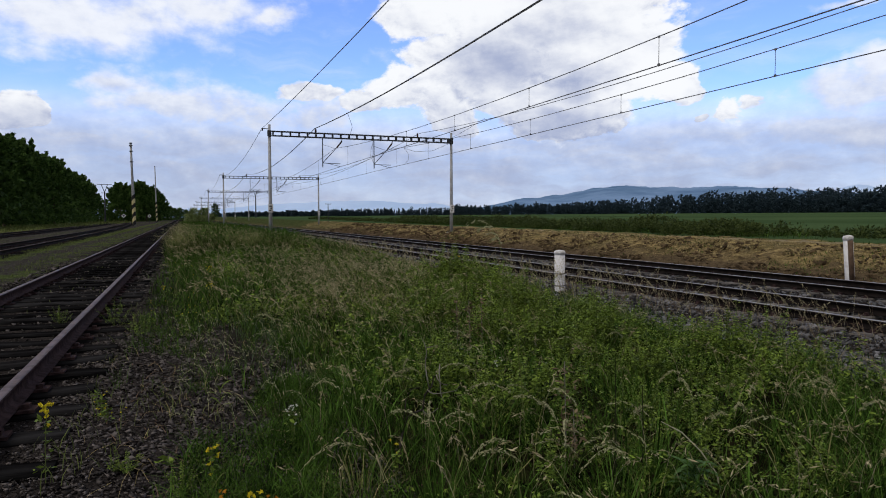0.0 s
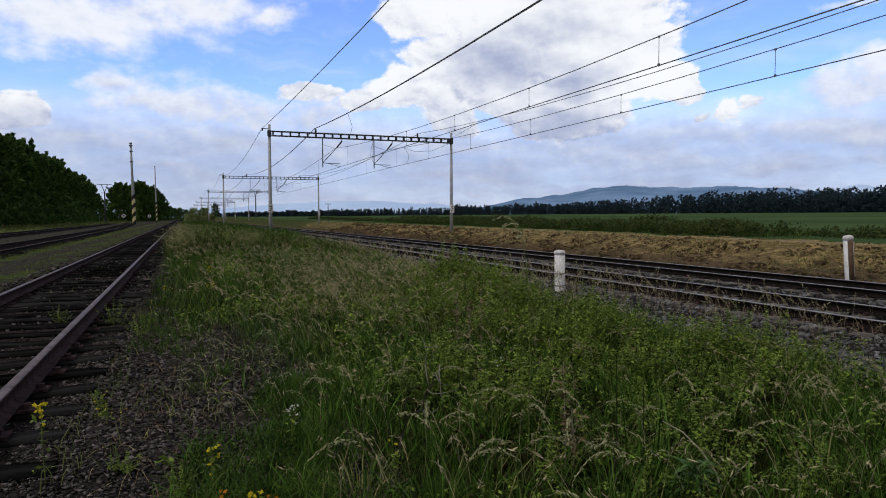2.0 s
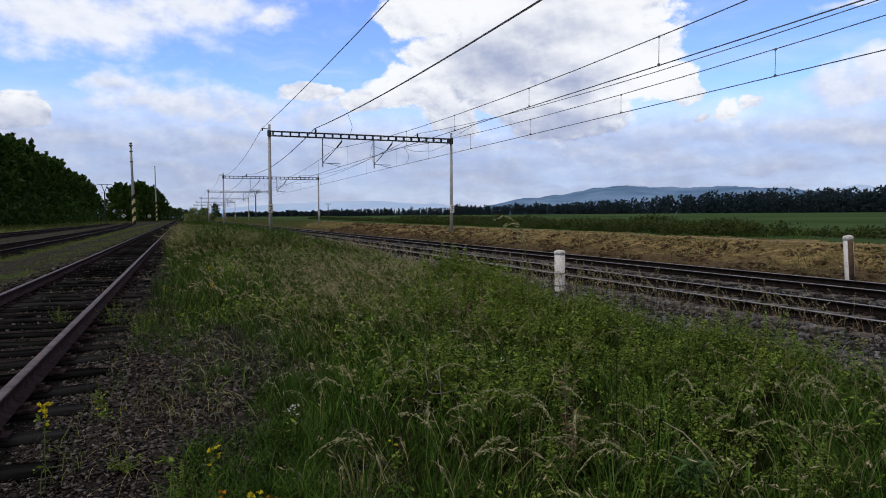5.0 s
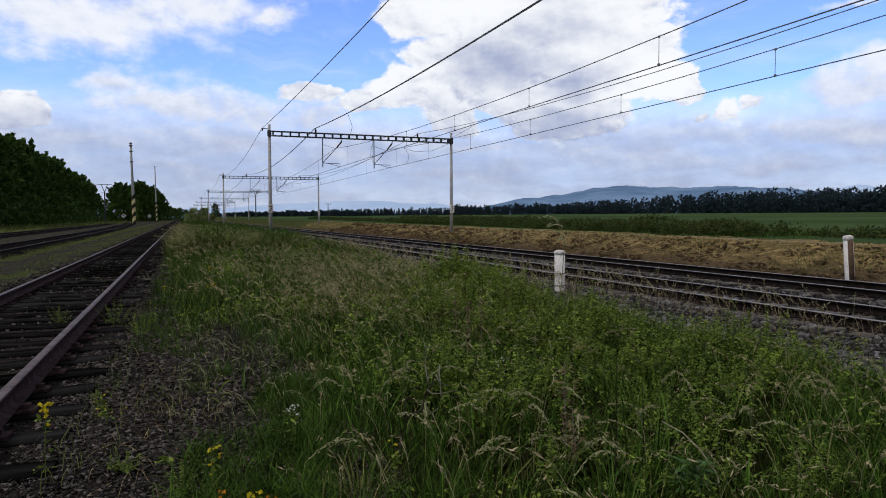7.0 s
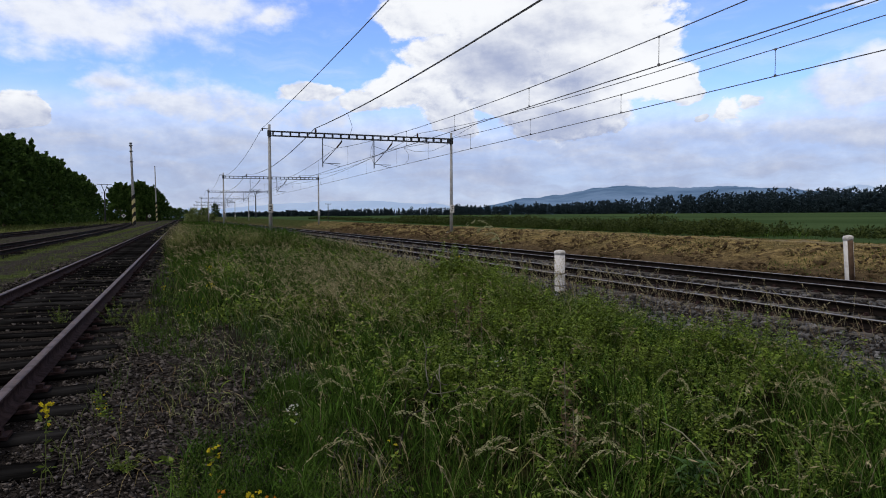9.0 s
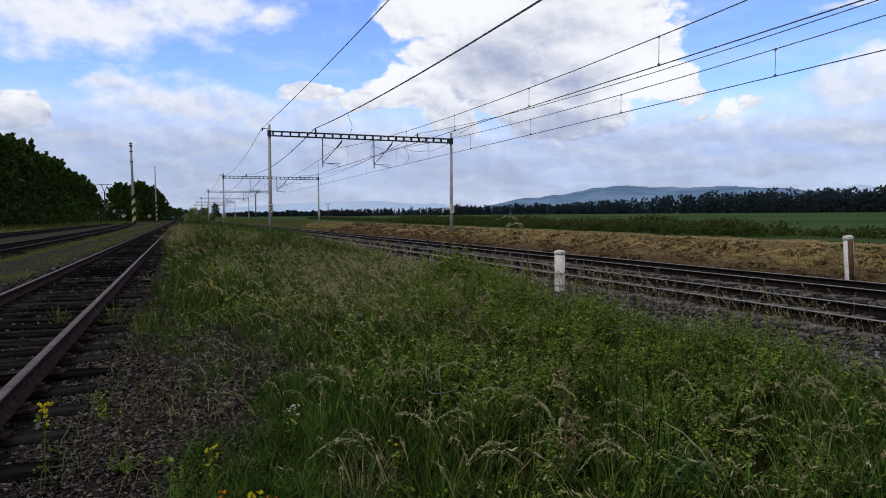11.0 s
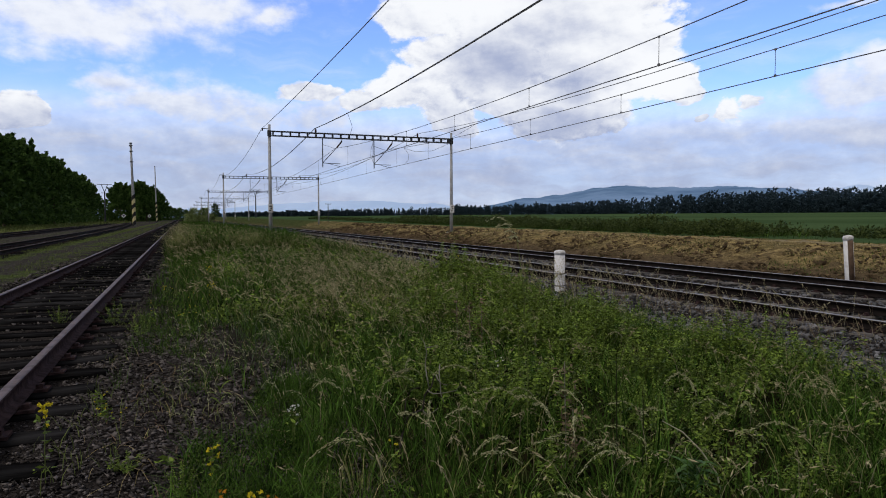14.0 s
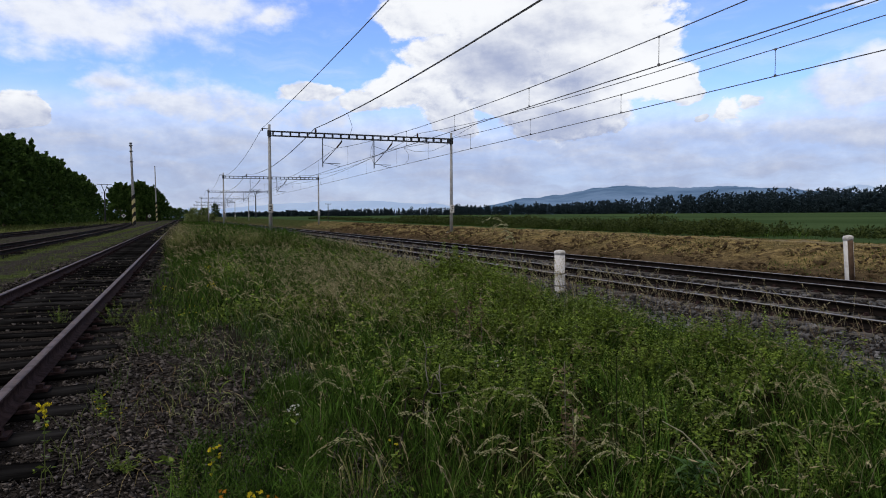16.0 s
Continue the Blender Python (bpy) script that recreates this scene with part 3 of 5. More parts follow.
build_overhead_line(10.40, 6.14, 5.29, 4.73, 6.35, 6.2, "dark overhead catenary wires with droppers over the track")
build_overhead_line(14.28, 6.16, 5.42, 4.82, 6.1, 6.45, "dark overhead catenary wires with droppers over the track")
for x, z1, z0, z_far, label in ((8.91, 7.48, 6.88, 6.52, "dark feeder wire over the portal beams"), (5.28, 7.30, 6.98, 6.22, "dark feeder wire strung along the portal masts"),
                                (8.955, 7.48, 6.875, 6.52, "dark feeder wire over the portal beams"), (16.75, 7.48, 6.64, 6.52, "dark feeder wire over the portal beams")):
    wire = thing("feeder_wire", label, "wire", group="feeder wires")
    for a, b in zip(PORTALS, PORTALS[1:]):
        bm = B()
        tube(bm, span_points(x, z1, z0 if a < 0 else z_far, a, b), 0.0165, 5, False)
        part("span", (bm, WIRE), wire)


# ---------------------------------------------------------------- white marker posts
def build_marker_post(m, label, bands=(0.13, 0.42)):
    post = thing("marker_post", label, "post", m, "white marker posts by the tracks")
    bm = B()
    tube(bm, [(0, 0, -0.12), (0, 0, 0.02), (0, 0, 0.93)], 0.125, 20)
    part("shaft", (bm, WHITE, True), post)
    bm = B()
    tube(bm, [(0, 0, 0.90), (0, 0, 0.955), (0, 0, 0.985), (0, 0, 1.0)], [0.138, 0.138, 0.11, 0.03], 20)
    part("cap", (bm, WHITE, True), post)
    for z in bands:
        bm = B()
        tube(bm, [(0, 0, z), (0, 0, z + 0.022)], 0.128, 20)
        part("band", (bm, BLACK, True), post, "dark painted band")
    return post


build_marker_post(pose(8.50, 13.92, -0.60, 0, -1.2, 30), "white painted concrete marker post with dark bands beside the ballast")
second = build_marker_post(pose(16.44, 12.42, -0.55, -2.2, -3.0, 0), "white marker post with rust stains at the foot of the bank", ())
bm = B()
tube(bm, [(-0.012, -0.031, 0.02), (-0.012, -0.031, 0.89)], 0.102, 20)
second.scale = (0.94, 0.94, 1.25)
part("rust_stain", (bm, RUSTY, True), second, "brown rust-stained side")


# ---------------------------------------------------------------- lighting masts, signs, poles
def build_light_mast(m, h, stripes, label, slim=1.0, collars=(0.995, 0.965, 0.90, 0.775)):
    mast = thing("light_mast", label, "lighting mast", m, "yard lighting masts")
    bm = B()
    tube(bm, [(0, 0, -0.2), (0, 0, h * 0.36), (0, 0, h * 0.66), (0, 0, h)], [0.33 * slim, 0.29 * slim, 0.23 * slim, 0.20 * slim], 12)
    part("tube", (bm, GALV, True), mast)
    for k in range(stripes):
        bm = B()
        n, z, dz = 16, 0.36 * h * k / stripes, 0.36 * h / stripes
        rings = []
        for i in range(n):
            a = 2 * math.pi * i / n
            lift = dz * 0.5 * math.cos(a + 0.7)
            rings.append([bm.verts.new((0.345 * slim * math.cos(a), 0.345 * slim * math.sin(a), max(0.0, z + lift))), bm.verts.new((0.335 * slim * math.cos(a), 0.335 * slim * math.sin(a), max(0.0, z + dz + lift)))])
        for i in range(n):
            p0, p1 = rings[i], rings[(i + 1) % n]
            bm.faces.new((p0[0], p1[0], p1[1], p0[1]))
        part("stripe", (bm, (BLACK, YELLOW)[k % 2]), mast)
    for f in collars:
        bm = B()
        tube(bm, [(0, 0, h * f - 0.12), (0, 0, h * f)], (0.36 if f < 0.97 else 0.31) * slim, 12)
        part("collar", (bm, DARK_STEEL), mast)
    return mast


build_light_mast(pose(-7.65, 130, -0.3, 0, -1.2, 0), 14.8, 7, "tall grey lighting mast with black and yellow striped base", 0.88)
build_light_mast(pose(-6.15, 200, -0.2, 0, -0.8, 0), 15.6, 9, "slim grey lighting mast with black and yellow striped base", 0.62, (0.995, 0.8))


def build_diamond_sign(m):
    s = thing("diamond_sign", "small white diamond sign on a short post", "sign", m, "white diamond signs")
    bm = B()
    tube(bm, [(0, 0, 0), (0, 0, 1.5)], 0.05, 6)
    part("post", (bm, DARK_STEEL), s)
    bm = B()
    r = bmesh.ops.create_cube(bm, size=1, matrix=Matrix.Translation((0, -0.07, 1.95)) @ Matrix.Rotation(radians(45), 4, "Y") @ Matrix.Diagonal((0.66, 0.04, 0.66, 1)))
    part("plate", (bm, WHITE), s)
    bm = B()
    bmesh.ops.create_cube(bm, size=1, matrix=Matrix.Translation((0, -0.094, 1.95)) @ Matrix.Rotation(radians(45), 4, "Y") @ Matrix.Diagonal((0.36, 0.01, 0.36, 1)))
    part("field", (bm, DARK_STEEL), s)


build_diamond_sign(pose(-11.5, 160, -0.25))
build_diamond_sign(pose(-7.2, 180, -0.25))


def build_power_pole(m, h):
    pole = thing("power_pole", "distant power line pole with V-shaped steel crossarm", "power pole", m, "power poles")
    bm = B()
    tube(bm, [(0, 0, -1), (0, 0, h * 0.8)], [0.28, 0.2], 8)
    part("shaft", (bm, DARK_STEEL), pole)
    bm = B()
    for s in (-1, 1):
        tube(bm, [(0, 0, h * 0.8), (s * 1.0, 0, h)], 0.11, 6)
        tube(bm, [(0, 0, h * 0.78), (s * 1.15, 0, h * 0.78)], 0.07, 6)
    tube(bm, [(-2.3, 0, h), (2.3, 0, h)], 0.10, 6)
    part("crossarm", (bm, DARK_STEEL), pole)


build_power_pole(pose(-23.6, 250, -0.4, 0, 0, 10), 12.9)
build_power_pole(pose(28.7, 283, 1.0, 0, 0, -10), 11.6)

post = thing("field_post", "thin post with a short crossarm by the main line", "post", pose(20.9, 101, 0.2))
bm = B()
tube(bm, [(0, 0, -0.4), (0, 0, 3.1)], [0.06, 0.045], 6)
part("shaft", (bm, DARK_STEEL), post)
bm = B()
box(bm, -0.45, 0.45, -0.04, 0.04, 3.02, 3.10)
part("crossarm", (bm, DARK_STEEL), post)

jumper = thing("jumper_wire", "thin jumper wires hanging at the portal", "wire")
for pts in ([(8.95, 37.5, 7.06), (10.3, 42.0, 6.98), (11.4, 47.4, 6.92)], [(14.28, 43.6, 5.92), (14.62, 43.6, 5.5), (14.55, 43.5, 5.1), (14.28, 43.4, 4.84)],
            [(14.28, 43.6, 5.92), (15.4, 44.5, 5.80), (17.2, 46.0, 6.05), (19.2, 47.4, 6.82)], [(13.2, 47.5, 6.7), (12.85, 46.8, 6.2), (12.8, 46.8, 5.6), (13.2, 47.4, 5.12)],
            [(19.3, 47.5, 7.2), (17.6, 40.0, 7.0), (16.8, 36.0, 7.02)]):
    bm = B()
    tube(bm, pts, 0.012, 4, False)
    part("wire", (bm, WIRE), jumper)


# ---------------------------------------------------------------- trees and scrub
def leaf_cloud(centres, radii, per, size, seed, squash=0.8, shell=0.55, flat=0.0):
    """Leaf quads on lumpy shells around many clump centres; flat: how far they face outwards."""
    g = np.random.default_rng(seed)
    c = np.repeat(np.asarray(centres, float), per, 0)
    r = np.repeat(np.asarray(radii, float), per)
    d = g.normal(size=(len(c), 3))
    d /= np.linalg.norm(d, axis=1, keepdims=True)
    rad = r * (shell + (1 - shell) * g.random(len(c)) ** 0.6) * (0.85 + 0.3 * g.random(len(c)))
    p = c + d * rad[:, None] * np.array([1, 1, squash])
    a = g.normal(size=p.shape) + d * 0.4
    a -= flat * d * np.sum(a * d, 1)[:, None]
    a /= np.linalg.norm(a, axis=1, keepdims=True)
    b = np.cross(a, g.normal(size=p.shape) * (1 - flat) + 2 * flat * d)
    b /= np.linalg.norm(b, axis=1, keepdims=True)
    s = (size * (0.6 + 0.8 * g.random(len(p))))[:, None]
    v = np.stack([p - a * s, p - b * s * 0.55, p + a * s, p + b * s * 0.55], 1).reshape(-1, 3)
    return v, np.arange(len(v)).reshape(-1, 4)


def tree_parts(h, spread, seed, low=0.08, leaves=26, size=0.30, mat=None):
    g = np.random.default_rng(seed)
    bm = B()
    tube(bm, [(0, 0, -0.4), (0.1, 0, h * 0.25), (0.05, 0.1, h * 0.6), (0, 0, h * 0.9)], [h * 0.022, h * 0.017, h * 0.01, h * 0.003], 8)
    for k in range(7):
        a, z = g.random() * 6.28, h * (0.2 + 0.08 * k)
        q = spread * 0.75 * (1 - 0.08 * k)
        tube(bm, [(0, 0, z), (q * 0.5 * math.cos(a), q * 0.5 * math.sin(a), z + h * 0.07), (q * math.cos(a), q * math.sin(a), z + h * 0.11)], [h * 0.008, h * 0.005, h * 0.002], 5)
    trunk = (bm, BARK)
    cs, rs = [], []
    for _ in range(300):
        f = g.random()
        z = h * (low + (0.99 - low) * f)
        env = spread * math.sin(math.pi * min(1.0, 0.24 + 0.745 * f)) ** 0.8 * (0.62 + 0.55 * g.random())
        a = g.random() * 6.28
        q = env * math.sqrt(0.25 + 0.75 * g.random())
        cs.append((q * math.cos(a), q * math.sin(a), z))
        rs.append(h * (0.020 + 0.036 * g.random()) * (1.2 - 0.6 * f))
    for _ in range(16):                                   # leaders that break the outline
        a, q, z = g.random() * 6.28, spread * (0.15 + 0.75 * g.random()), h * (0.45 + 0.5 * g.random())
        q = min(q, spread * 1.15 * math.sin(math.pi * min(1.0, 0.24 + 0.745 * z / h)) ** 0.8)
        for k in range(5):
            cs.append((q * (1 + 0.06 * k) * math.cos(a), q * (1 + 0.06 * k) * math.sin(a), z + h * 0.022 * k))
            rs.append(h * (0.030 - 0.0045 * k))
    for _ in range(110):                                  # feathery sprays above the crown
        a, q, z = g.random() * 6.28, spread * math.sqrt(g.random()), h * (0.35 + 0.57 * g.random())
        q = min(q, spread * math.sin(math.pi * min(1.0, 0.24 + 0.745 * z / h)) ** 0.8)
        tip = h * (0.020 + 0.025 * g.random())
        for k in range(6):
            cs.append((q * (1 + 0.05 * k) * math.cos(a), q * (1 + 0.05 * k) * math.sin(a), z + tip * k / 3))
            rs.append(h * (0.015 - 0.0022 * k))
    v, f = leaf_cloud(cs, rs, leaves, size, seed + 1, flat=0.25)
    return trunk, np_mesh("crown", v, f, mat or LEAF)


TREES = []
for k in range(4):
    trunk, crown = tree_parts(15.5, 4.6, 100 + k, 0.03, 10, 0.38)
    t0 = thing("tree", "tall dark green deciduous tree in a dense row", "tree", pose(-30 - 4 * k, 96 + 5 * k, -0.4, 0, 0, 40 * k), "row of trees beside the yard")
    part("trunk", trunk, t0)
    part("crown", crown, t0)
    TREES.append(t0)
k = 0
for x, y, s in [(-29, 104, 1.02), (-30, 112, 1.08), (-28.5, 119, 1.07), (-31, 126, 1.18), (-29, 134, 1.08), (-30, 143, 1.06), (-29, 151, 1.12), (-30, 160, 1.08),
                (-29, 170, 1.08), (-30, 180, 1.08), (-29.5, 191, 1.1), (-30, 203, 1.05), (-29.5, 216, 1.02), (-29.5, 230, 1.0), (-29.5, 243, 0.96), (-29, 258, 0.86), (-29, 274, 0.70),
                (-23.0, 305, 1.08), (-15.5, 300, 1.10), (-11.5, 312, 1.0), (-10.5, 345, 0.80), (-9.5, 375, 0.70), (-8.5, 405, 0.62), (-6.5, 430, 0.58), (-3.5, 445, 0.52), (-0.5, 470, 0.55), (3.5, 500, 0.5),
                (-38, 330, 0.8), (-46, 300, 0.75), (15, 520, 0.62), (22, 480, 0.6), (-28, 290, 0.40), (-27, 302, 0.36), (-20, 318, 1.05), (-17.5, 308, 1.02), (-13, 300, 0.95), (-25.5, 322, 1.0), (-8.5, 330, 0.8), (-12, 335, 1.0)]:
    c = copy_thing(TREES[k % 4], pose(x, y, float(ground_z(x, y)) - 0.1, 0, 0, 67 * k))
    c.scale = (s * (1.05 if k % 3 else 0.95),) * 2 + (s * 0.97,)
    k += 1
for k, t0 in enumerate(TREES):
    t0.location.z = -0.45

cs, rs = [], []
g = np.random.default_rng(5)
for _ in range(70):
    a, q, f = g.random() * 6.28, math.sqrt(g.random()), g.random()
    cs.append((3.6 * q * math.cos(a), 2.4 * q * math.sin(a), 0.4 + 3.6 * f * (1 - 0.6 * q * q)))
    rs.append(0.5 + 0.5 * g.random())
v, f = leaf_cloud(cs, rs, 60, 0.20, 6)
bush = thing("bush", "pale green flowering elder bush beside the track", "bush", pose(4.6, 185, -0.5))
bush.scale = (0.98, 1.0, 1.18)
part("crown", np_mesh("crown", v, f, LEAF_PALE), bush)
bm = B()
for k in range(5):
    a = k * 1.26
    tube(bm, [(0.2 * math.cos(a), 0.2 * math.sin(a), -0.2), (1.3 * math.cos(a), 0.9 * math.sin(a), 2.2)], [0.07, 0.03], 5)
part("stems", (bm, BARK), bush)


def build_scrub(name, label, x0, y0, x1, y1, n, wide, high, leaf, mat, seed):
    g = np.random.default_rng(seed)
    t = g.random(n)
    x, y = x0 + (x1 - x0) * t + g.normal(0, wide, n), y0 + (y1 - y0) * t + g.normal(0, wide, n)
    f = np.array([0.55 + 0.75 * max(0.0, 0.5 + noise.noise((a * 0.25, b * 0.25, seed))) for a, b in zip(x, y)])
    z = ground_z(x, y) + high * f * g.random(n) * 0.8
    v, q = leaf_cloud(np.stack([x, y, z], 1), 0.16 + 0.22 * g.random(n), 34, leaf, seed, 0.9, 0.4)
    tagged(new(name, np_mesh(name, v, q, mat)), label, "scrub", kind="stuff")


build_scrub("scrub", "green weedy scrub along the crest of the bank", 26.5, 25, 29.3, 92, 3400, 0.8, 0.94, 0.062, HEDGE, 31)
build_scrub("scrub", "green weedy scrub along the crest of the bank", 31.0, 96, 34.0, 180, 700, 1.2, 0.45, 0.10, HEDGE, 32)
build_scrub("scrub", "tall reeds and weeds at the field edge", 30.5, 17, 29.0, 28, 160, 1.0, 0.35, 0.07, HEDGE, 33)


OCTA = np.array([(1, 0, 0), (-1, 0, 0), (0, 1, 0), (0, -1, 0), (0, 0, 1), (0, 0, -1)])
OCTA_TRI = np.array([(0, 2, 4), (2, 1, 4), (1, 3, 4), (3, 0, 4), (2, 0, 5), (1, 2, 5), (3, 1, 5), (0, 3, 5)])


def lumps(centres, radii, seed):
    """Uneven masses of foliage inside the clumps of distant trees."""
    g = np.random.default_rng(seed)
    c, r = np.asarray(centres, float), np.asarray(radii, float)
    v = c[:, None] + OCTA[None] * r[:, None, None] * (0.6 + 0.8 * g.random((len(c), 6, 1)))
    f = (OCTA_TRI[None] + (np.arange(len(c)) * 6)[:, None, None]).reshape(-1, 3)
    return v.reshape(-1, 3), f


def build_far_wood(name, label, line, n, high, mat, seed, pointed=0.0, depth=40.0):
    """A belt of distant trees, each a stack of leaf clumps."""
    g = np.random.default_rng(seed)
    cs, rs = [], []
    for _ in range(n):
        t = g.random() * (len(line) - 1)
        i = int(t)
        (xa, ya, ha), (xb, yb, hb) = line[i], line[i + 1]
        w = t - i
        x, y = xa + (xb - xa) * w, ya + (yb - ya) * w
        push = g.random() * depth
        d = math.hypot(x, y)
        x, y = x * (1 + push / d), y * (1 + push / d)
        h = high * (ha + (hb - ha) * w) * (0.60 + 0.40 * g.random() ** 1.6 + 0.12 * (g.random() < 0.12))
        spire = g.random() < pointed
        for k in range(26):
            f = ((k + g.random()) / 26) ** 1.2
            r = h * (0.20 * (1 - f) + 0.02) if spire else h * 0.27 * math.sin(math.pi * (0.15 + 0.75 * f)) ** 0.6
            a = g.random() * 6.28
            cs.append((x + r * 0.8 * math.cos(a), y + r * 0.8 * math.sin(a), float(ground_z(x, y)) + h * (0.02 + 0.93 * f)))
            rs.append(h * (0.045 if spire else 0.078) * (0.6 + 0.8 * g.random()))
    v, q = leaf_cloud(cs, rs, 9, 0.68, seed, 1.1, 0.3, 0.1)
    w, tri = lumps(cs, np.array(rs) * 0.6, seed)
    tri = np.concatenate([tri, q[:, [0, 1, 2]] + len(w), q[:, [0, 2, 3]] + len(w)])
    tagged(new(name, np_mesh(name, np.concatenate([w, v]), tri, mat)), label, "woodland", kind="stuff")


build_far_wood("far_wood", "dark belt of tall trees beyond the green field", [(560, 330, 1.1), (500, 350, 1.02), (480, 420, 0.95), (440, 470, 0.95), (430, 560, 0.8), (410, 640, 0.7)], 360, 21.5, LEAF_HAZE, 41)
build_far_wood("far_wood", "tall dark trees standing close together at the field edge", [(580, 320, 1.1), (505, 345, 1.0), (478, 400, 0.92), (455, 450, 0.9)], 140, 22.5, LEAF_HAZE, 45)
build_far_wood("far_wood", "dark belt of low trees beyond the green field", [(420, 640, 0.8), (390, 700, 0.75), (350, 760, 0.7), (330, 800, 0.75)], 200, 19, LEAF_HAZE, 42)
build_far_wood("far_wood", "distant row of conifers across the plain", [(330, 800, 0.9), (250, 830, 0.85), (190, 850, 0.8), (160, 860, 0.5)], 320, 12.5, LEAF_HAZE, 43, 0.8)
build_far_wood("far_wood", "low distant woods on the horizon", [(170, 860, 0.6), (130, 880, 0.62), (100, 860, 0.55), (70, 880, 0.5), (40, 900, 0.4)], 150, 12.5, LEAF_HAZE, 46)
build_far_wood("far_wood", "low hedgerow trees across the near fields", [(36, 430, 0.4), (60, 400, 0.45), (86, 380, 0.4), (100, 370, 0.25)], 60, 8.5, LEAF_HAZE, 47, 0.0, 20.0)
build_far_wood("far_wood", "distant copses on the plain", [(140, 760, 0.5), (105, 640, 0.5), (75, 620, 0.4), (40, 600, 0.45), (-30, 640, 0.8), (-120, 620, 0.9)], 110, 11, LEAF_HAZE, 44)


# ---------------------------------------------------------------- grass and weeds
def blades(x, y, z, h, w, lean, seed, droop=0.5, joints=(0.0, 0.4, 0.75, 1.0)):
    """Curved grass blades of two or three quads."""
    g = np.random.default_rng(seed)
    n = len(x)
    a = g.random(n) * 2 * np.pi
    d = np.stack([np.cos(a), np.sin(a), np.zeros(n)], 1)
    s = np.stack([-np.sin(a + g.normal(0, 0.6, n)), np.cos(a + g.normal(0, 0.6, n)), np.zeros(n)], 1)
    base = np.stack([x, y, z], 1)
    bend = lean * (0.4 + g.random(n))
    out = []
    for t in joints:
        k = np.interp(t, [0, 0.4, 0.75, 1.0], [0.8, 1.0, 0.7, 0.12])
        side = bend * t ** 1.8
        up = t - droop * 0.5 * bend * t ** 3
        c = base + d * (h * side)[:, None] + np.array([0, 0, 1.0]) * (h * up)[:, None]
        q = s * (w * k * 0.5)[:, None]
        out += [c - q, c + q]
    v = np.stack(out, 1).reshape(-1, 3)
    i = np.arange(n)[:, None] * (2 * len(joints))
    f = np.concatenate([i + np.array([[0, 1, 3, 2]]) + 2 * k for k in range(len(joints) - 1)], 0)
    return v, f


def ears(x, y, z, h, seed, lean=0.5, spike=0.004, count=9, length=0.16):
    """Drooping seed heads: thin stem strips and little diamond spikelets."""
    g = np.random.default_rng(seed)
    n = len(x)
    a = np.pi + 0.5 + g.normal(0, 1.1, n)
    d = np.stack([np.cos(a), np.sin(a), np.zeros(n)], 1)
    base = np.stack([x, y, z], 1)
    b = lean * (0.4 + 0.9 * g.random(n))

    def at(t):
        return base + d * (h * b * t ** 2.2)[:, None] + np.array([0, 0, 1.0]) * (h * (t - 0.55 * b * t ** 4))[:, None]
    quads = []
    for t0, t1 in ((0.3, 0.6), (0.6, 0.8), (0.8, 1.0)):
        p, q = at(t0), at(t1)
        s = np.array([0.93, -0.36, 0]) * 0.0011
        quads.append(np.stack([p - s, p + s, q + s, q - s], 1))
    for k in range(count):
        t = 1.0 - (length / h) * (k + g.random(n) * 0.6) / count
        p = at(t) + g.normal(0, spike * 1.6, (n, 3))
        u = (at(t + 0.03) - at(t - 0.03))
        u = u / np.linalg.norm(u, axis=1, keepdims=True) + g.normal(0, 0.45, (n, 3))
        s = np.cross(u, g.normal(size=(n, 3)))
        s /= np.linalg.norm(s, axis=1, keepdims=True)
        ll = spike * (2.2 + 1.4 * g.random(n))[:, None]
        quads.append(np.stack([p - u * ll, p - s * spike * 0.8, p + u * ll, p + s * spike * 0.8], 1))
    v = np.concatenate(quads, 0).reshape(-1, 3)
    return v, np.arange(len(v)).reshape(-1, 4)


def leaves(x, y, z, size, seed):
    g = np.random.default_rng(seed)
    p = np.stack([x, y, z], 1)
    a = g.normal(size=p.shape) * np.array([1, 1, 0.45])
    a /= np.linalg.norm(a, axis=1, keepdims=True)
    b = np.cross(a, g.normal(size=p.shape) * np.array([0.5, 0.5, 1.0]))
    b /= np.linalg.norm(b, axis=1, keepdims=True)
    s = (size * (0.6 + 0.8 * g.random(len(p))))[:, None]
    v = np.stack([p - a * s, p - b * s * 0.42, p + a * s, p + b * s * 0.42], 1).reshape(-1, 3)
    return v, np.arange(len(v)).reshape(-1, 4)


def patchy(x, y, scale, seed):
    return np.array([noise.noise((a * scale, b * scale, seed)) for a, b in zip(x, y)])


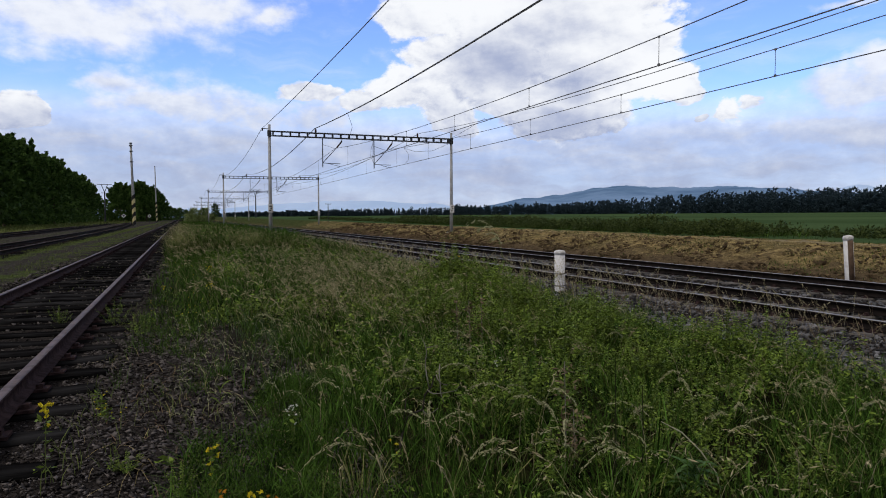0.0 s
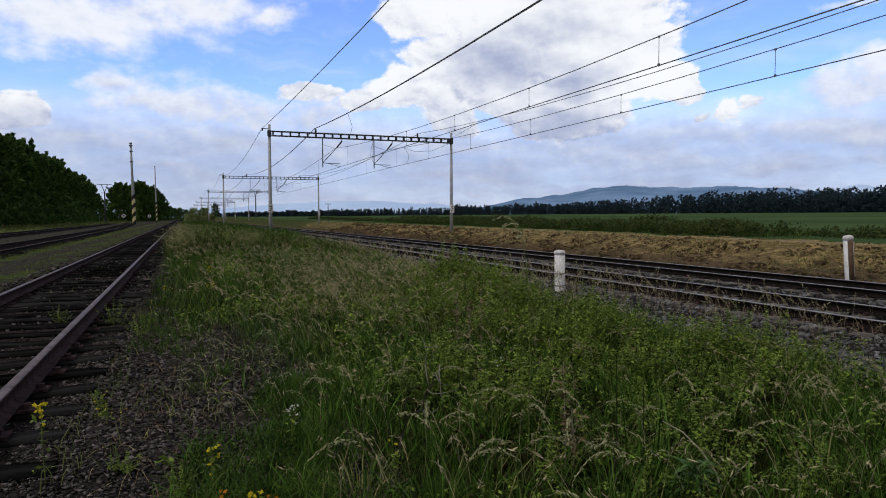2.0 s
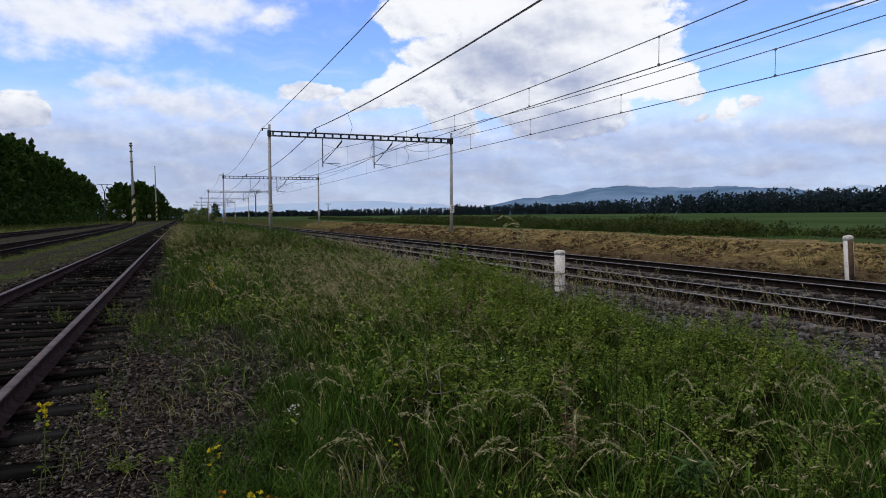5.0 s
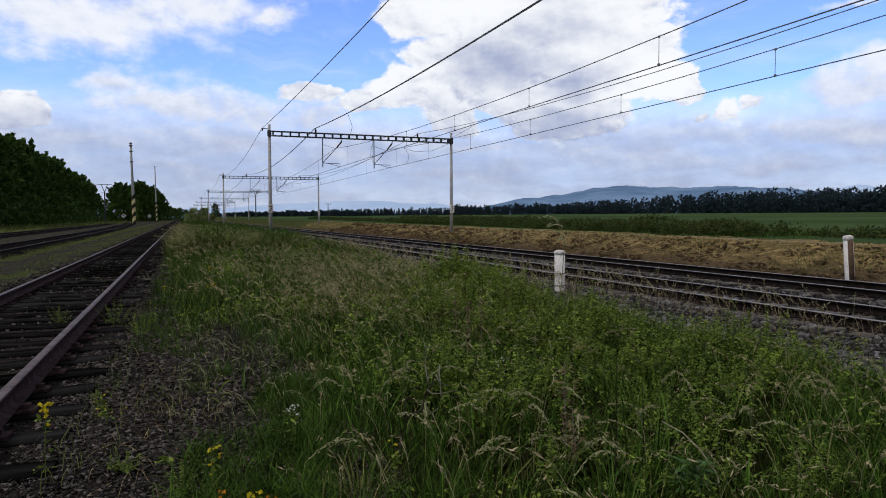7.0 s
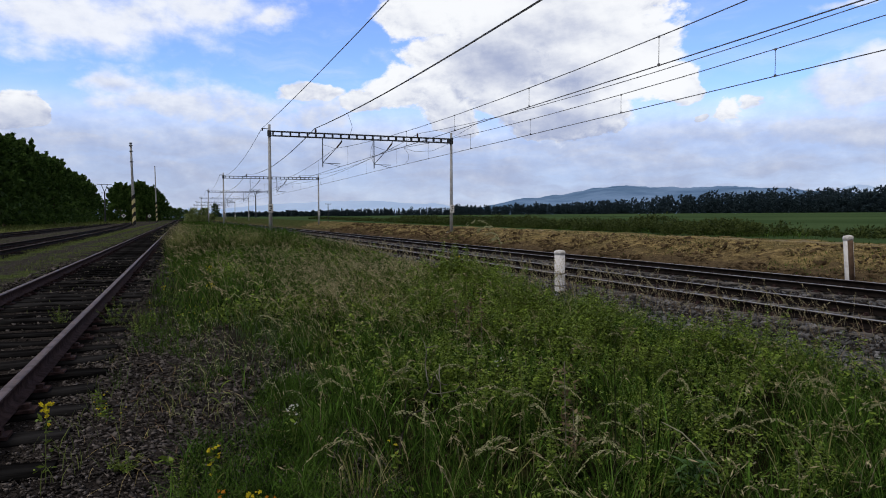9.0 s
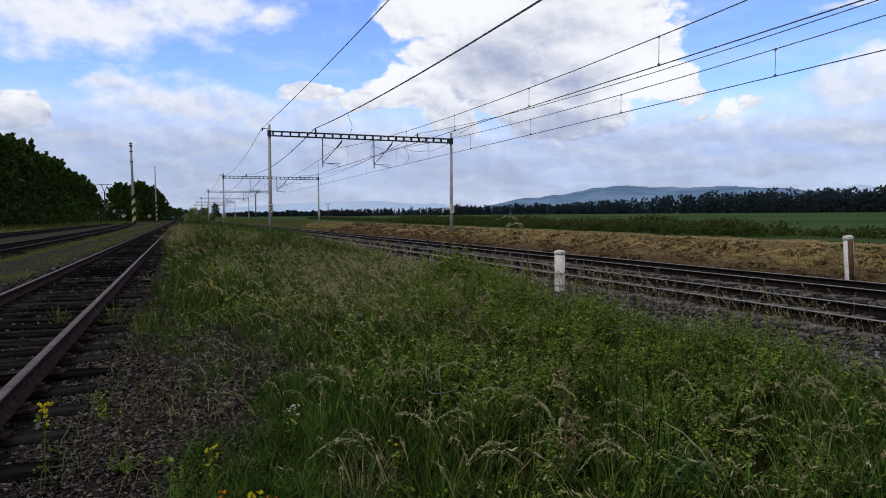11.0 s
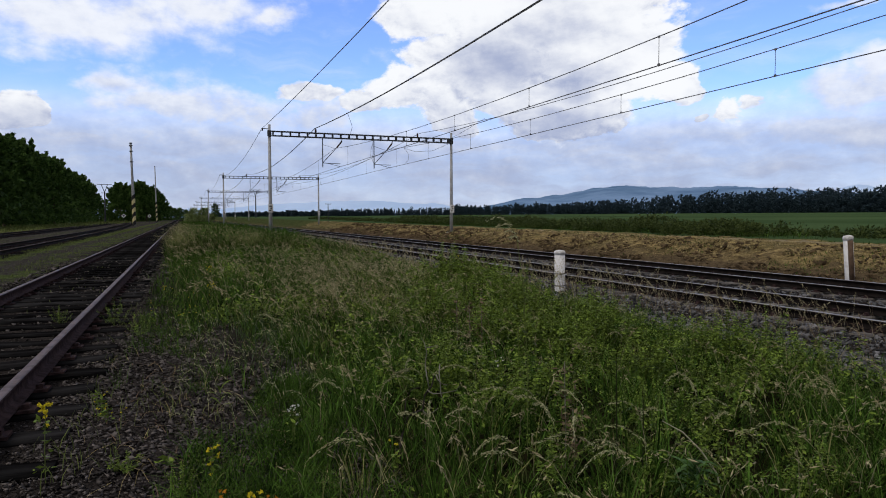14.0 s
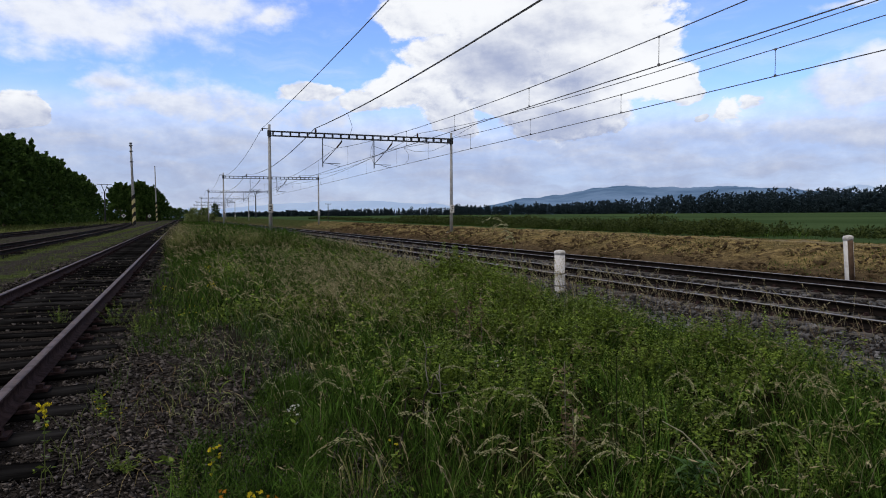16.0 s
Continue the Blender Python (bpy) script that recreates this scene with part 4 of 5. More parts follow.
def meadow_points(n, y0, y1, seed, x0=-0.9, x1=8.3, power=1.0):
    """Places in the strip of grass between the tracks, thinning out at its ragged borders."""
    g = np.random.default_rng(seed)
    y = y0 + (y1 - y0) * g.random(n) ** power
    x = x0 + (x1 - x0) * g.random(n)
    left = np.interp(y, [-8, 2, 4, 5.5, 7, 9, 12, 60], [0.9, 0.45, 0.15, 0.10, -0.2, -0.4, -0.5, -0.5])
    edge = np.clip((x - left + 0.35 * patchy(x, y, 1.4, 9.0)) / 0.7, 0, 1) * np.clip((np.interp(y, [0, 8, 14, 25, 60], [6.1, 6.3, 6.75, 7.6, 7.9]) + 0.5 * patchy(x, y, 0.8, 4.0) - x) / 0.6, 0, 1)
    gap = ((x - 0.35) / 0.85) ** 2 + ((y - 6.6) / 3.0) ** 2          # a gravelly patch that is nearly bare
    bare = np.clip(0.9 * gap - 0.12 + 0.9 * patchy(x, y, 1.1, 2.0), 0.16, 1)
    keep = g.random(n) < edge * bare
    seen = (np.abs(np.arctan2(x, y) - 0.374) < 0.68) | (y < 3.0)
    return x[keep & seen], y[keep & seen]


def join(*meshes):
    vs, fs, k = [], [], 0
    for v, f in meshes:
        vs.append(v)
        fs.append(f + k)
        k += len(v)
    return np.concatenate(vs), np.concatenate(fs)


def stuff(name, label, category, vf, mat):
    return tagged(new(name, np_mesh(name, vf[0], vf[1], mat)), label, category, kind="stuff")


LONG, SHORT = (0.0, 0.4, 0.75, 1.0), (0.0, 0.5, 1.0)
g = np.random.default_rng(11)
near = meadow_points(88000, -5.0, 9.0, 12, power=0.62)
far1 = meadow_points(90000, 9.0, 24.0, 13)
far2 = meadow_points(52000, 24.0, 75.0, 14, power=1.5)
far3 = meadow_points(12000, 75.0, 240.0, 15, power=1.5)
def clumped(xy, low):
    """Tussocks with gaps between them."""
    x, y = xy
    keep = np.random.default_rng(31).random(len(x)) < np.clip(0.75 + 1.6 * patchy(x, y, 3.2, 61.0), low, 1)
    return x[keep], y[keep]


near, far1 = clumped(near, 0.15), clumped(far1, 0.3)


def leafiness(x, y):
    """0 in plain grass, 1 where broad-leaved weeds have taken over, towards the main tracks."""
    way = np.arctan2(x, y) + 0.10 * patchy(x, y, 0.9, 71.0)
    return np.clip((way - 0.30) / 0.08, 0, 1) * np.clip((0.95 - way) / 0.12, 0, 1) * np.clip((y - np.interp(way, [0.45, 0.62], [3.9, 2.4])) / 0.9, 0, 1) * np.clip((15.5 - y) / 2.0, 0, 1)


def thinned(xy, share, seed):
    x, y = xy
    keep = np.random.default_rng(seed).random(len(x)) > share * leafiness(x, y)
    return x[keep], y[keep]


near, far1 = thinned(near, 0.55, 32), thinned(far1, 0.65, 33)
sets = []
for k, ((x, y), hh, ww) in enumerate(((near, 0.28, 0.0056), (far1, 0.36, 0.0095), (far2, 0.62, 0.022), (far3, 0.5, 0.05))):
    h = hh * (0.45 + 0.8 * g.random(len(x))) * (1 + 0.5 * patchy(x, y, 0.7, 6.0)) * (np.clip(0.92 + 1.1 * patchy(x, y, 3.2, 61.0), 0.35, 1.5) if k < 2 else 1.0) * np.interp(x, [0, 1, 6, 7.5], [0.6, 1, 1, 0.5]) * np.interp(y, [0, 2.5, 10, 22], [0.6, 1, 1, 1.5]) * np.where(y > 14, np.interp(x, [3.5, 6.5], [1, 0.55]) + 0.25 * np.clip((y - 28) / 10, 0, 1) * (x > 3.5), 1)
    sets.append(blades(x, y, ground_z(x, y) - 0.02, h, ww * (0.6 + 0.8 * g.random(len(x))), 0.55, 50 + k, 0.5, LONG if k < 1 else SHORT))
stuff("grass", "dense green meadow grass between the tracks", "grass", join(*sets), BLADE)

sets = []
for k, ((x, y), hh, ww, part_) in enumerate(((near, 0.36, 0.005, 0.08), (far1, 0.50, 0.008, 0.36), (far2, 0.92, 0.016, 1.1), (far3, 0.5, 0.05, 0.4))):
    pick = g.random(len(x)) < part_ * (1 - 0.75 * leafiness(x, y)) * (1 + patchy(x, y, 0.5, 8.0)) * np.where(y > 24, 0.85, 0.14 + 0.9 * np.clip((np.arctan2(x, y) - 0.05) / 0.16, 0, 1))
    x, y = x[pick] + 0.03, y[pick] + 0.03
    h = hh * (0.5 + 0.8 * g.random(len(x))) * np.where(y > 14, np.interp(x, [3.2, 6.5], [1, 0.5]), np.interp(x, [6, 7.5], [1, 0.6]))
    sets.append(blades(x, y, ground_z(x, y) - 0.02, h, ww * (0.6 + 0.8 * g.random(len(x))), 0.75, 60 + k, 0.5, SHORT))
stuff("grass", "yellowing dry grass mixed into the meadow", "grass", join(*sets), BLADE_DRY)

sets = []
for k, ((x, y), hh, sp, part_) in enumerate(((near, 0.48, 0.0048, 0.034), (far1, 0.62, 0.0072, 0.062), (far2, 1.0, 0.009, 0.06))):
    pick = g.random(len(x)) < part_ * (1 - 0.25 * leafiness(x, y)) * (1 + 1.2 * patchy(x, y, 0.6, 18.0)) * np.where(y > 22, 1.0, 0.12 + 0.9 * np.clip((np.arctan2(x, y) - 0.05) / 0.16, 0, 1))
    x, y = x[pick], y[pick]
    sets.append(ears(x, y, ground_z(x, y), hh * (0.7 + 0.6 * g.random(len(x))) * np.where(y > 14, np.interp(x, [3.2, 6.5], [1, 0.6]), 1), 70 + k, 0.55, sp, 10 if k < 2 else 6))
stuff("grass", "pale drooping seed heads above the meadow", "grass", join(*sets), EAR_FAR)

# thin dry stalks standing at the edge of the ballast
x, y = 5.9 + 2.6 * g.random(320), 4.5 + 14 * g.random(320)
stuff("grass", "thin reddish dry stalks at the edge of the ballast", "grass", ears(x, y, ground_z(x, y), 0.55 + 0.45 * g.random(len(x)), 75, 0.35, 0.0045, 18, 0.26), EAR_FAR)
x, y = 5.2 + 2.5 * g.random(240), 14 + 22 * g.random(240)
stuff("grass", "tall reddish seed-bearing grasses before the main tracks", "grass", ears(x, y, ground_z(x, y), 0.60 + 0.40 * g.random(len(x)), 79, 0.32, 0.0068, 14, 0.28), EAR_FAR)
BROWN = surface("brown_dry_weed", (0.07, 0.048, 0.032), (0.30, 0.22, 0.15), 6, 0.85, per="island", leafy=0.15)
x, y = 5.9 + 2.9 * g.random(330), 3.6 + 9 * g.random(330)
stuff("dry_stems", "thin brown dead weeds standing on the ballast edge", "dry weeds", ears(x, y, ground_z(x, y), 0.22 + 0.45 * g.random(len(x)), 77, 0.4, 0.0042, 16, 0.22), BROWN)
x, y = 5.9 + 2.2 * g.random(5200) ** 1.7, 3.4 + 12 * g.random(5200)
pick = patchy(x, y, 1.3, 46.0) > -0.05
x, y = x[pick], y[pick]
stuff("grass", "sparse low grass on the ballast edge", "grass", blades(x, y, ground_z(x, y) - 0.01, 0.06 + 0.16 * g.random(len(x)), 0.006 + 0.0004 * y, 0.7, 89, 0.5, SHORT), BLADE)
x, y = 0.3 + 7 * g.random(260), 8 + 26 * g.random(260)
stuff("grass", "tall pale stalks above the meadow", "grass", ears(x, y, ground_z(x, y), 0.6 + 0.35 * g.random(len(x)), 76, 0.4, 0.008, 12, 0.24), EAR_FAR)

x, y = -0.1 + 1.5 * g.random(150), 4.6 + 5.4 * g.random(150)
stuff("grass", "thin dry grass standing on the gravelly patch", "grass", ears(x, y, ground_z(x, y), 0.16 + 0.22 * g.random(len(x)), 78, 0.7, 0.0034, 9, 0.12), EAR)

# near-black, so that low leaves stand in for shade deep in the grass
SHADE_THATCH = surface("painted_shade_thatch", (0.006, 0.006, 0.003), (0.022, 0.020, 0.009), 6, 0.95, per="island", gloss=0.0)

# leafy weeds in low mounds
cx, cy = thinned(meadow_points(2900, 2.2, 26.0, 21, 0.4, 7.9), 0.6, 34)
hot = patchy(cx, cy, 0.45, 30.0) + 1.5 * np.minimum(0.25, np.arctan2(cx, cy) - 0.36)      # leafier towards the main tracks
thick = (hot > -0.13) & ((cy < 13.8) | (np.arctan2(cx, cy) < 0.26) | (np.random.default_rng(35).random(len(cx)) < 0.15))
cx, cy = cx[thick], cy[thick]
mx, my = 5.9 + 0.75 * g.normal(size=70), 13.4 + 1.3 * g.normal(size=70)
cx, cy = np.concatenate([cx, np.minimum(mx, 6.6)]), np.concatenate([cy, my])
sx, sy = 3.6 + 0.8 * g.normal(size=50), 24 + 4.5 * g.normal(size=50)         # a higher leafy patch farther along
cx, cy = np.concatenate([cx, np.clip(sx, 0.6, 5.5)]), np.concatenate([cy, np.maximum(sy, 15)])
tall = np.where(np.hypot(cx - 5.9, (cy - 13.4) / 1.6) < 1.2, 1.5, 1.0)
tall[-50:] = 1.25
stout = np.where(tall > 1.8, 0.85, np.where(tall > 1.5, 1.15, 1.0))
far_off = (np.random.default_rng(3).random(len(cx)) < np.interp(cy, [3.0, 4.5], [0.35, 1.0])) & (((cx - 0.35) / 0.95) ** 2 + ((cy - 6.6) / 3.2) ** 2 + 0.5 * patchy(cx, cy, 1.3, 7.0) > 0.9)
cx, cy, tall, stout = cx[far_off], cy[far_off], tall[far_off], stout[far_off]
n, tips = 20, 5                                            # sprigs in a mound, leaves on a sprig
px, py = np.repeat(cx, n), np.repeat(cy, n)
r = 0.32 * np.sqrt(g.random(len(px)))
a = g.random(len(px)) * 6.283
px, py = px + r * np.cos(a), py + r * np.sin(a)
pz = ground_z(px, py) + np.repeat((0.12 + 0.42 * g.random(len(cx)) + 0.16 * np.clip(patchy(cx, cy, 0.8, 33.0), -0.5, 1)) * tall, n) * (1 - (r / 0.36) ** 2) * (0.35 + 0.75 * g.random(len(px)))
px, py, pz = np.repeat(px, tips), np.repeat(py, tips), np.repeat(pz, tips)
wide = 0.011 + 0.0013 * py
px, py, pz = px + wide * g.normal(size=len(px)), py + wide * g.normal(size=len(px)), pz + 1.3 * wide * g.normal(size=len(px))
stuff("weeds", "bright green leafy bedstraw in low mounds", "weeds", leaves(px, py, pz, (0.0092 + 0.0018 * py) * np.repeat(stout, n * tips), 22), WEED)

# raked straw lying in heaps on the bank
for k, (hx, hy, n) in enumerate(((18.7, 40.3, 420), (18.9, 38.2, 260), (19.2, 31.0, 200), (19.6, 27.0, 160))):
    x, y = hx + 0.35 * g.normal(size=n), hy + 0.9 * g.normal(size=n)
    stuff("straw_heap", "pale raked straw heap on the mown bank", "straw", blades(x, y, ground_z(x, y) + 0.22 * np.exp(-((x - hx) / 0.35) ** 2 - ((y - hy) / 0.9) ** 2) * g.random(n), 0.10 + 0.12 * g.random(n), np.full(n, 0.02), 2.2, 95 + k, 0.8, SHORT), HAY)

# a patch of bluish couch grass among the green
x, y = 0.95 + 0.35 * g.normal(size=380), 9.2 + 1.8 * g.normal(size=380)
COUCH = surface("bluish_couch_grass", (0.020, 0.034, 0.016), (0.15, 0.20, 0.11), 4, 0.6, per="island", leafy=0.1)
stuff("grass", "bluish grey-green couch grass in the meadow", "grass", blades(x, y, ground_z(x, y) - 0.01, 0.15 + 0.22 * g.random(len(x)), np.full(len(x), 0.007), 0.7, 91, 0.5, SHORT), COUCH)

LITTER = surface("brown_plant_litter", (0.05, 0.032, 0.022), (0.26, 0.18, 0.12), 9, 0.9, per="island")

# near-black dead leaves, added as painted shade under the living grass
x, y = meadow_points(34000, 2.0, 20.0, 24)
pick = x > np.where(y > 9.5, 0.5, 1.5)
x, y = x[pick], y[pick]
stuff("thatch", "near-black leaves added as shade at the foot of the grass", "grass", leaves(x, y, ground_z(x, y) + 0.02 + 0.10 * g.random(len(x)), 0.032 + 0.002 * y, 25), SHADE_THATCH)

# sparse weeds on the gravel beside the old track and in the yard
x = np.concatenate([-0.75 + 1.1 * g.random(900), -1.9 + 0.6 * g.normal(size=260), np.where(g.random(16000) < 0.6, -5.75 + 0.35 * g.normal(size=16000), -3.9 + 0.4 * g.normal(size=16000))])
y = np.concatenate([2.5 + 9 * g.random(900), 3 + 20 * g.random(260), 10 + 90 * g.random(16000) ** 1.3])
pick = (patchy(x, y, 1.1, 40.0) > -0.05)
x, y = x[pick], y[pick]
far = y > 12
h = np.where(far, 0.09, 0.14) * (0.4 + 0.9 * g.random(len(x)))
stuff("grass", "thin grass growing through the gravel yard", "grass", blades(x, y, ground_z(x, y) - 0.01, h, np.where(far, 0.012, 0.005), 0.6, 80), VERGE)

y = 2.3 + 3.6 * g.random(9000)
x = np.interp(y, [2.3, 3.2, 4.2, 4.9, 5.8], [-0.15, -0.15, 0.0, 0.35, 0.7]) + 0.85 * g.random(9000)
pick = g.random(len(x)) < np.clip(0.6 + 1.6 * patchy(x, y, 2.2, 45.0), 0, 1)
x, y = x[pick], y[pick]
u, w = -0.55 + 0.75 * g.random(4200), 5.6 + 6.4 * g.random(4200)
pick = g.random(len(u)) < np.clip(0.35 + 1.5 * patchy(u, w, 1.7, 47.0), 0, 1)
x, y = np.concatenate([x, u[pick]]), np.concatenate([y, w[pick]])
stuff("grass", "low fine grass creeping over the gravel", "grass", blades(x, y, ground_z(x, y) - 0.01, 0.07 + 0.16 * g.random(len(x)), np.full(len(x), 0.0042), 0.8, 87, 0.5, SHORT), BLADE)
x, y = np.repeat(x[::9], 9), np.repeat(y[::9], 9)
x, y = x + 0.02 * g.normal(size=len(x)), y + 0.02 * g.normal(size=len(x))
stuff("weeds", "small dark leaves of creeping weeds on the gravel", "weeds", leaves(x, y, ground_z(x, y) + 0.02 + 0.09 * g.random(len(x)), np.full(len(x), 0.009), 88), WEED_LOW)

x, y = -0.7 + 2.0 * g.random(150), 3.0 + 7 * g.random(150) ** 1.1
stuff("dry_stems", "dry pale stems lying over the gravel", "dry grass", blades(x, y, ground_z(x, y) + 0.015, 0.06 + 0.16 * g.random(len(x)), np.full(len(x), 0.0032), 2.2, 84, 1.0), HAY)

x, y = -0.5 + 2.0 * g.random(1500), 3.0 + 6.8 * g.random(1500)
pick = patchy(x, y, 0.9, 2.0) < 0.25
x, y = x[pick], y[pick]
stuff("dry_litter", "short brown stems and leaf litter on the gravel", "litter", blades(x, y, ground_z(x, y) + 0.012, 0.010 + 0.02 * g.random(len(x)), np.full(len(x), 0.006), 4.0, 85, 0.1), LITTER)

# grass at the foot of the trees
x, y = -22 + 4 * g.normal(size=9000), 45 + 210 * g.random(9000)
x = np.minimum(x, -14.6)
stuff("grass", "tall rough grass below the trees", "grass", blades(x, y, ground_z(x, y) - 0.05, (0.25 + 0.6 * g.random(len(x))) * (0.7 + 0.9 * np.maximum(0, patchy(x, y, 0.12, 44.0))), np.full(len(x), 0.05), 0.7, 81), VERGE)

# tall weeds and grass through the scrub on the crest
t = g.random(5000)
x, y = 26.1 + 2.9 * t + 0.8 * g.normal(size=5000), 22 + 72 * t + 1.0 * g.normal(size=5000)
stuff("grass", "tall brownish grass through the scrub", "grass", blades(x, y, ground_z(x, y) - 0.05, 0.25 + 0.35 * g.random(len(x)), 0.008 + 0.0003 * y, 0.8, 86, 0.5, SHORT), BLADE)

# cut straw on the bank
x, y = 17.6 + 4.4 * g.random(90000) ** 0.75, 8 + 100 * g.random(90000) ** 1.6
pick = g.random(len(x)) < np.clip(0.65 + 0.9 * patchy(x, y, 0.9, 51.0) + 1.1 * patchy(x, y, 2.6, 54.0), 0.03, 1) * np.interp(x, [17.6, 19.6], [0.5, 1.0])
x, y = x[pick], y[pick]
stuff("cut_grass", "mown straw lying on the dry bank", "cut grass", blades(x, y, ground_z(x, y) + 0.02, 0.030 + 0.045 * g.random(len(x)), 0.007 + 0.0005 * y, 5.0, 82, 0.1, SHORT), HAY)
x, y = 17.0 + 7.0 * g.random(26000), 8 + 100 * g.random(26000) ** 1.4
pick = patchy(x, y, 0.3, 50.0) + 0.4 * patchy(x, y, 1.7, 53.0) > 0.2
x, y = x[pick], y[pick]
stuff("grass", "green tufts regrowing on the mown bank", "grass", blades(x, y, ground_z(x, y) - 0.01, 0.05 + 0.10 * g.random(len(x)), 0.010 + 0.0004 * y, 0.8, 83, 0.5, SHORT), BLADE)


# ---------------------------------------------------------------- ballast
def stones(x, y, z, size, seed, mat, name, label):
    g = np.random.default_rng(seed)
    cube = np.array([(-1, -1, -1), (1, -1, -1), (1, 1, -1), (-1, 1, -1), (-1, -1, 1), (1, -1, 1), (1, 1, 1), (-1, 1, 1)]) * 0.62
    tri = np.array([(0, 2, 1), (0, 3, 2), (4, 5, 6), (4, 6, 7), (0, 1, 5), (0, 5, 4), (1, 2, 6), (1, 6, 5), (2, 3, 7), (2, 7, 6), (3, 0, 4), (3, 4, 7)])
    n = len(x)
    s = np.broadcast_to(size, (n,)).reshape(n, 1, 1) * (0.4 + 1.5 * g.random((n, 1, 1)) ** 2) * (0.5 + 0.9 * g.random((n, 1, 3))) * np.array([1.25, 1, 0.48])
    v = (cube[None] + g.normal(0, 0.36, (n, 8, 3))) * s
    b = g.normal(0, 0.35, n)
    c, q = np.cos(b)[:, None], np.sin(b)[:, None]
    v = np.stack([v[..., 0] * c - v[..., 2] * q, v[..., 1], v[..., 0] * q + v[..., 2] * c], -1)
    a = g.random(n) * 6.283
    c, q = np.cos(a)[:, None], np.sin(a)[:, None]
    v = np.stack([v[..., 0] * c - v[..., 1] * q, v[..., 0] * q + v[..., 1] * c, v[..., 2]], -1) + np.stack([x, y, z], 1)[:, None]
    f = (tri[None] + (np.arange(n) * 8)[:, None, None]).reshape(-1, 3)
    tagged(new(name, np_mesh(name, v.reshape(-1, 3), f, mat)), label, "ballast", kind="stuff")


n = 17000
y = 1.5 + 24 * g.random(n) ** 1.6
x = -3.5 + 4.8 * g.random(n)
extra = 24000                                            # small stones lie thickest beside the sleepers
x = np.concatenate([x, -0.95 + 2.1 * g.random(extra)])
y = np.concatenate([y, 2.9 + 6.0 * g.random(extra) ** 1.3])
z = ground_z(x, y) + 0.006
seen = ((np.arctan2(x, y) > -0.30) | (y < 1)) & (x < np.where(y > 10, -0.2, 1.3))
stones(x[seen], y[seen], z[seen], 0.0036 + 0.00112 * np.maximum(y[seen], 2), 90, STONE, "ballast", "dark dirty gravel ballast around the old track")
n = 14000
y = 2.0 + 34 * g.random(n) ** 1.7
x = np.where(g.random(n) < 0.6, 6.0 + 3.6 * g.random(n), 9.0 + 7.2 * g.random(n))
stones(x, y, np.where((x > 8.9), -0.565, ground_z(x, y)), 0.020 + 0.0009 * y, 91, STONE_GREY, "ballast", "grey crushed stone ballast under the main tracks")

y = np.concatenate([3.5 + 13 * g.random(8000) ** 1.2, 8 + 34 * g.random(8000) ** 1.5])
x = np.concatenate([6.1 + 3.3 * g.random(8000), 9.0 + 6.8 * g.random(8000)])
stones(x, y, np.where(x > 8.9, -0.545, ground_z(x, y) + 0.012), 0.022 + 0.0008 * y, 93, STONE_GREY, "ballast", "loose grey crushed stone on the shoulder and between the rails")
CLOD = surface("dry_earth_clod", (0.024, 0.017, 0.011), (0.19, 0.135, 0.08), 6, 0.95, per="island", gloss=0.0)
y = 8 + 75 * g.random(9000) ** 1.4
x = 16.9 + 4.2 * g.random(9000) ** 1.6
pick = patchy(x, y, 0.8, 55.0) > -0.1
x, y = x[pick], y[pick]
stones(x, y, ground_z(x, y) + 0.02, 0.035 + 0.0012 * y, 92, CLOD, "earth_clods", "brown earth clods on the mown bank")


# ---------------------------------------------------------------- swaying plants in front
def tuft_mesh(seed, mat, n=80, h=0.42, spread=0.13):
    g = np.random.default_rng(seed)
    a, r = g.random(n) * 6.283, spread * np.sqrt(g.random(n))
    v, f = blades(r * np.cos(a), r * np.sin(a), np.full(n, -0.03), h * (0.5 + 0.7 * g.random(n)), 0.0046 * (0.6 + 0.8 * g.random(n)), 0.8, seed)
    return np_mesh("grass_tuft", v, f, mat)


SWAY = []          # object, pose at rest, how far it swings (degrees), phase
g = np.random.default_rng(77)
TUFTS = [tuft_mesh(200 + k, BLADE if k % 8 else BLADE_DRY, 80, 0.22 + 0.022 * k) for k in range(8)]
tx, ty = meadow_points(520, 2.0, 8.5, 78, 0.2, 7.0)
for k, (x, y) in enumerate(list(zip(tx, ty))[:260]):
    ob = new("grass_tuft", TUFTS[k % 8])
    ob.scale = (0.6,) * 3 if x < 1.2 and y > 4.2 else (1.0,) * 3
    tagged(ob, "swaying tuft of long green grass" if k % 8 else "swaying tuft of half-dry grass", "grass tuft", "swaying grass tufts")
    SWAY.append((ob, pose(x, y, float(ground_z(x, y)), 0, 0, g.random() * 360), 2.2 + 1.5 * g.random(), g.random() * 6.28))


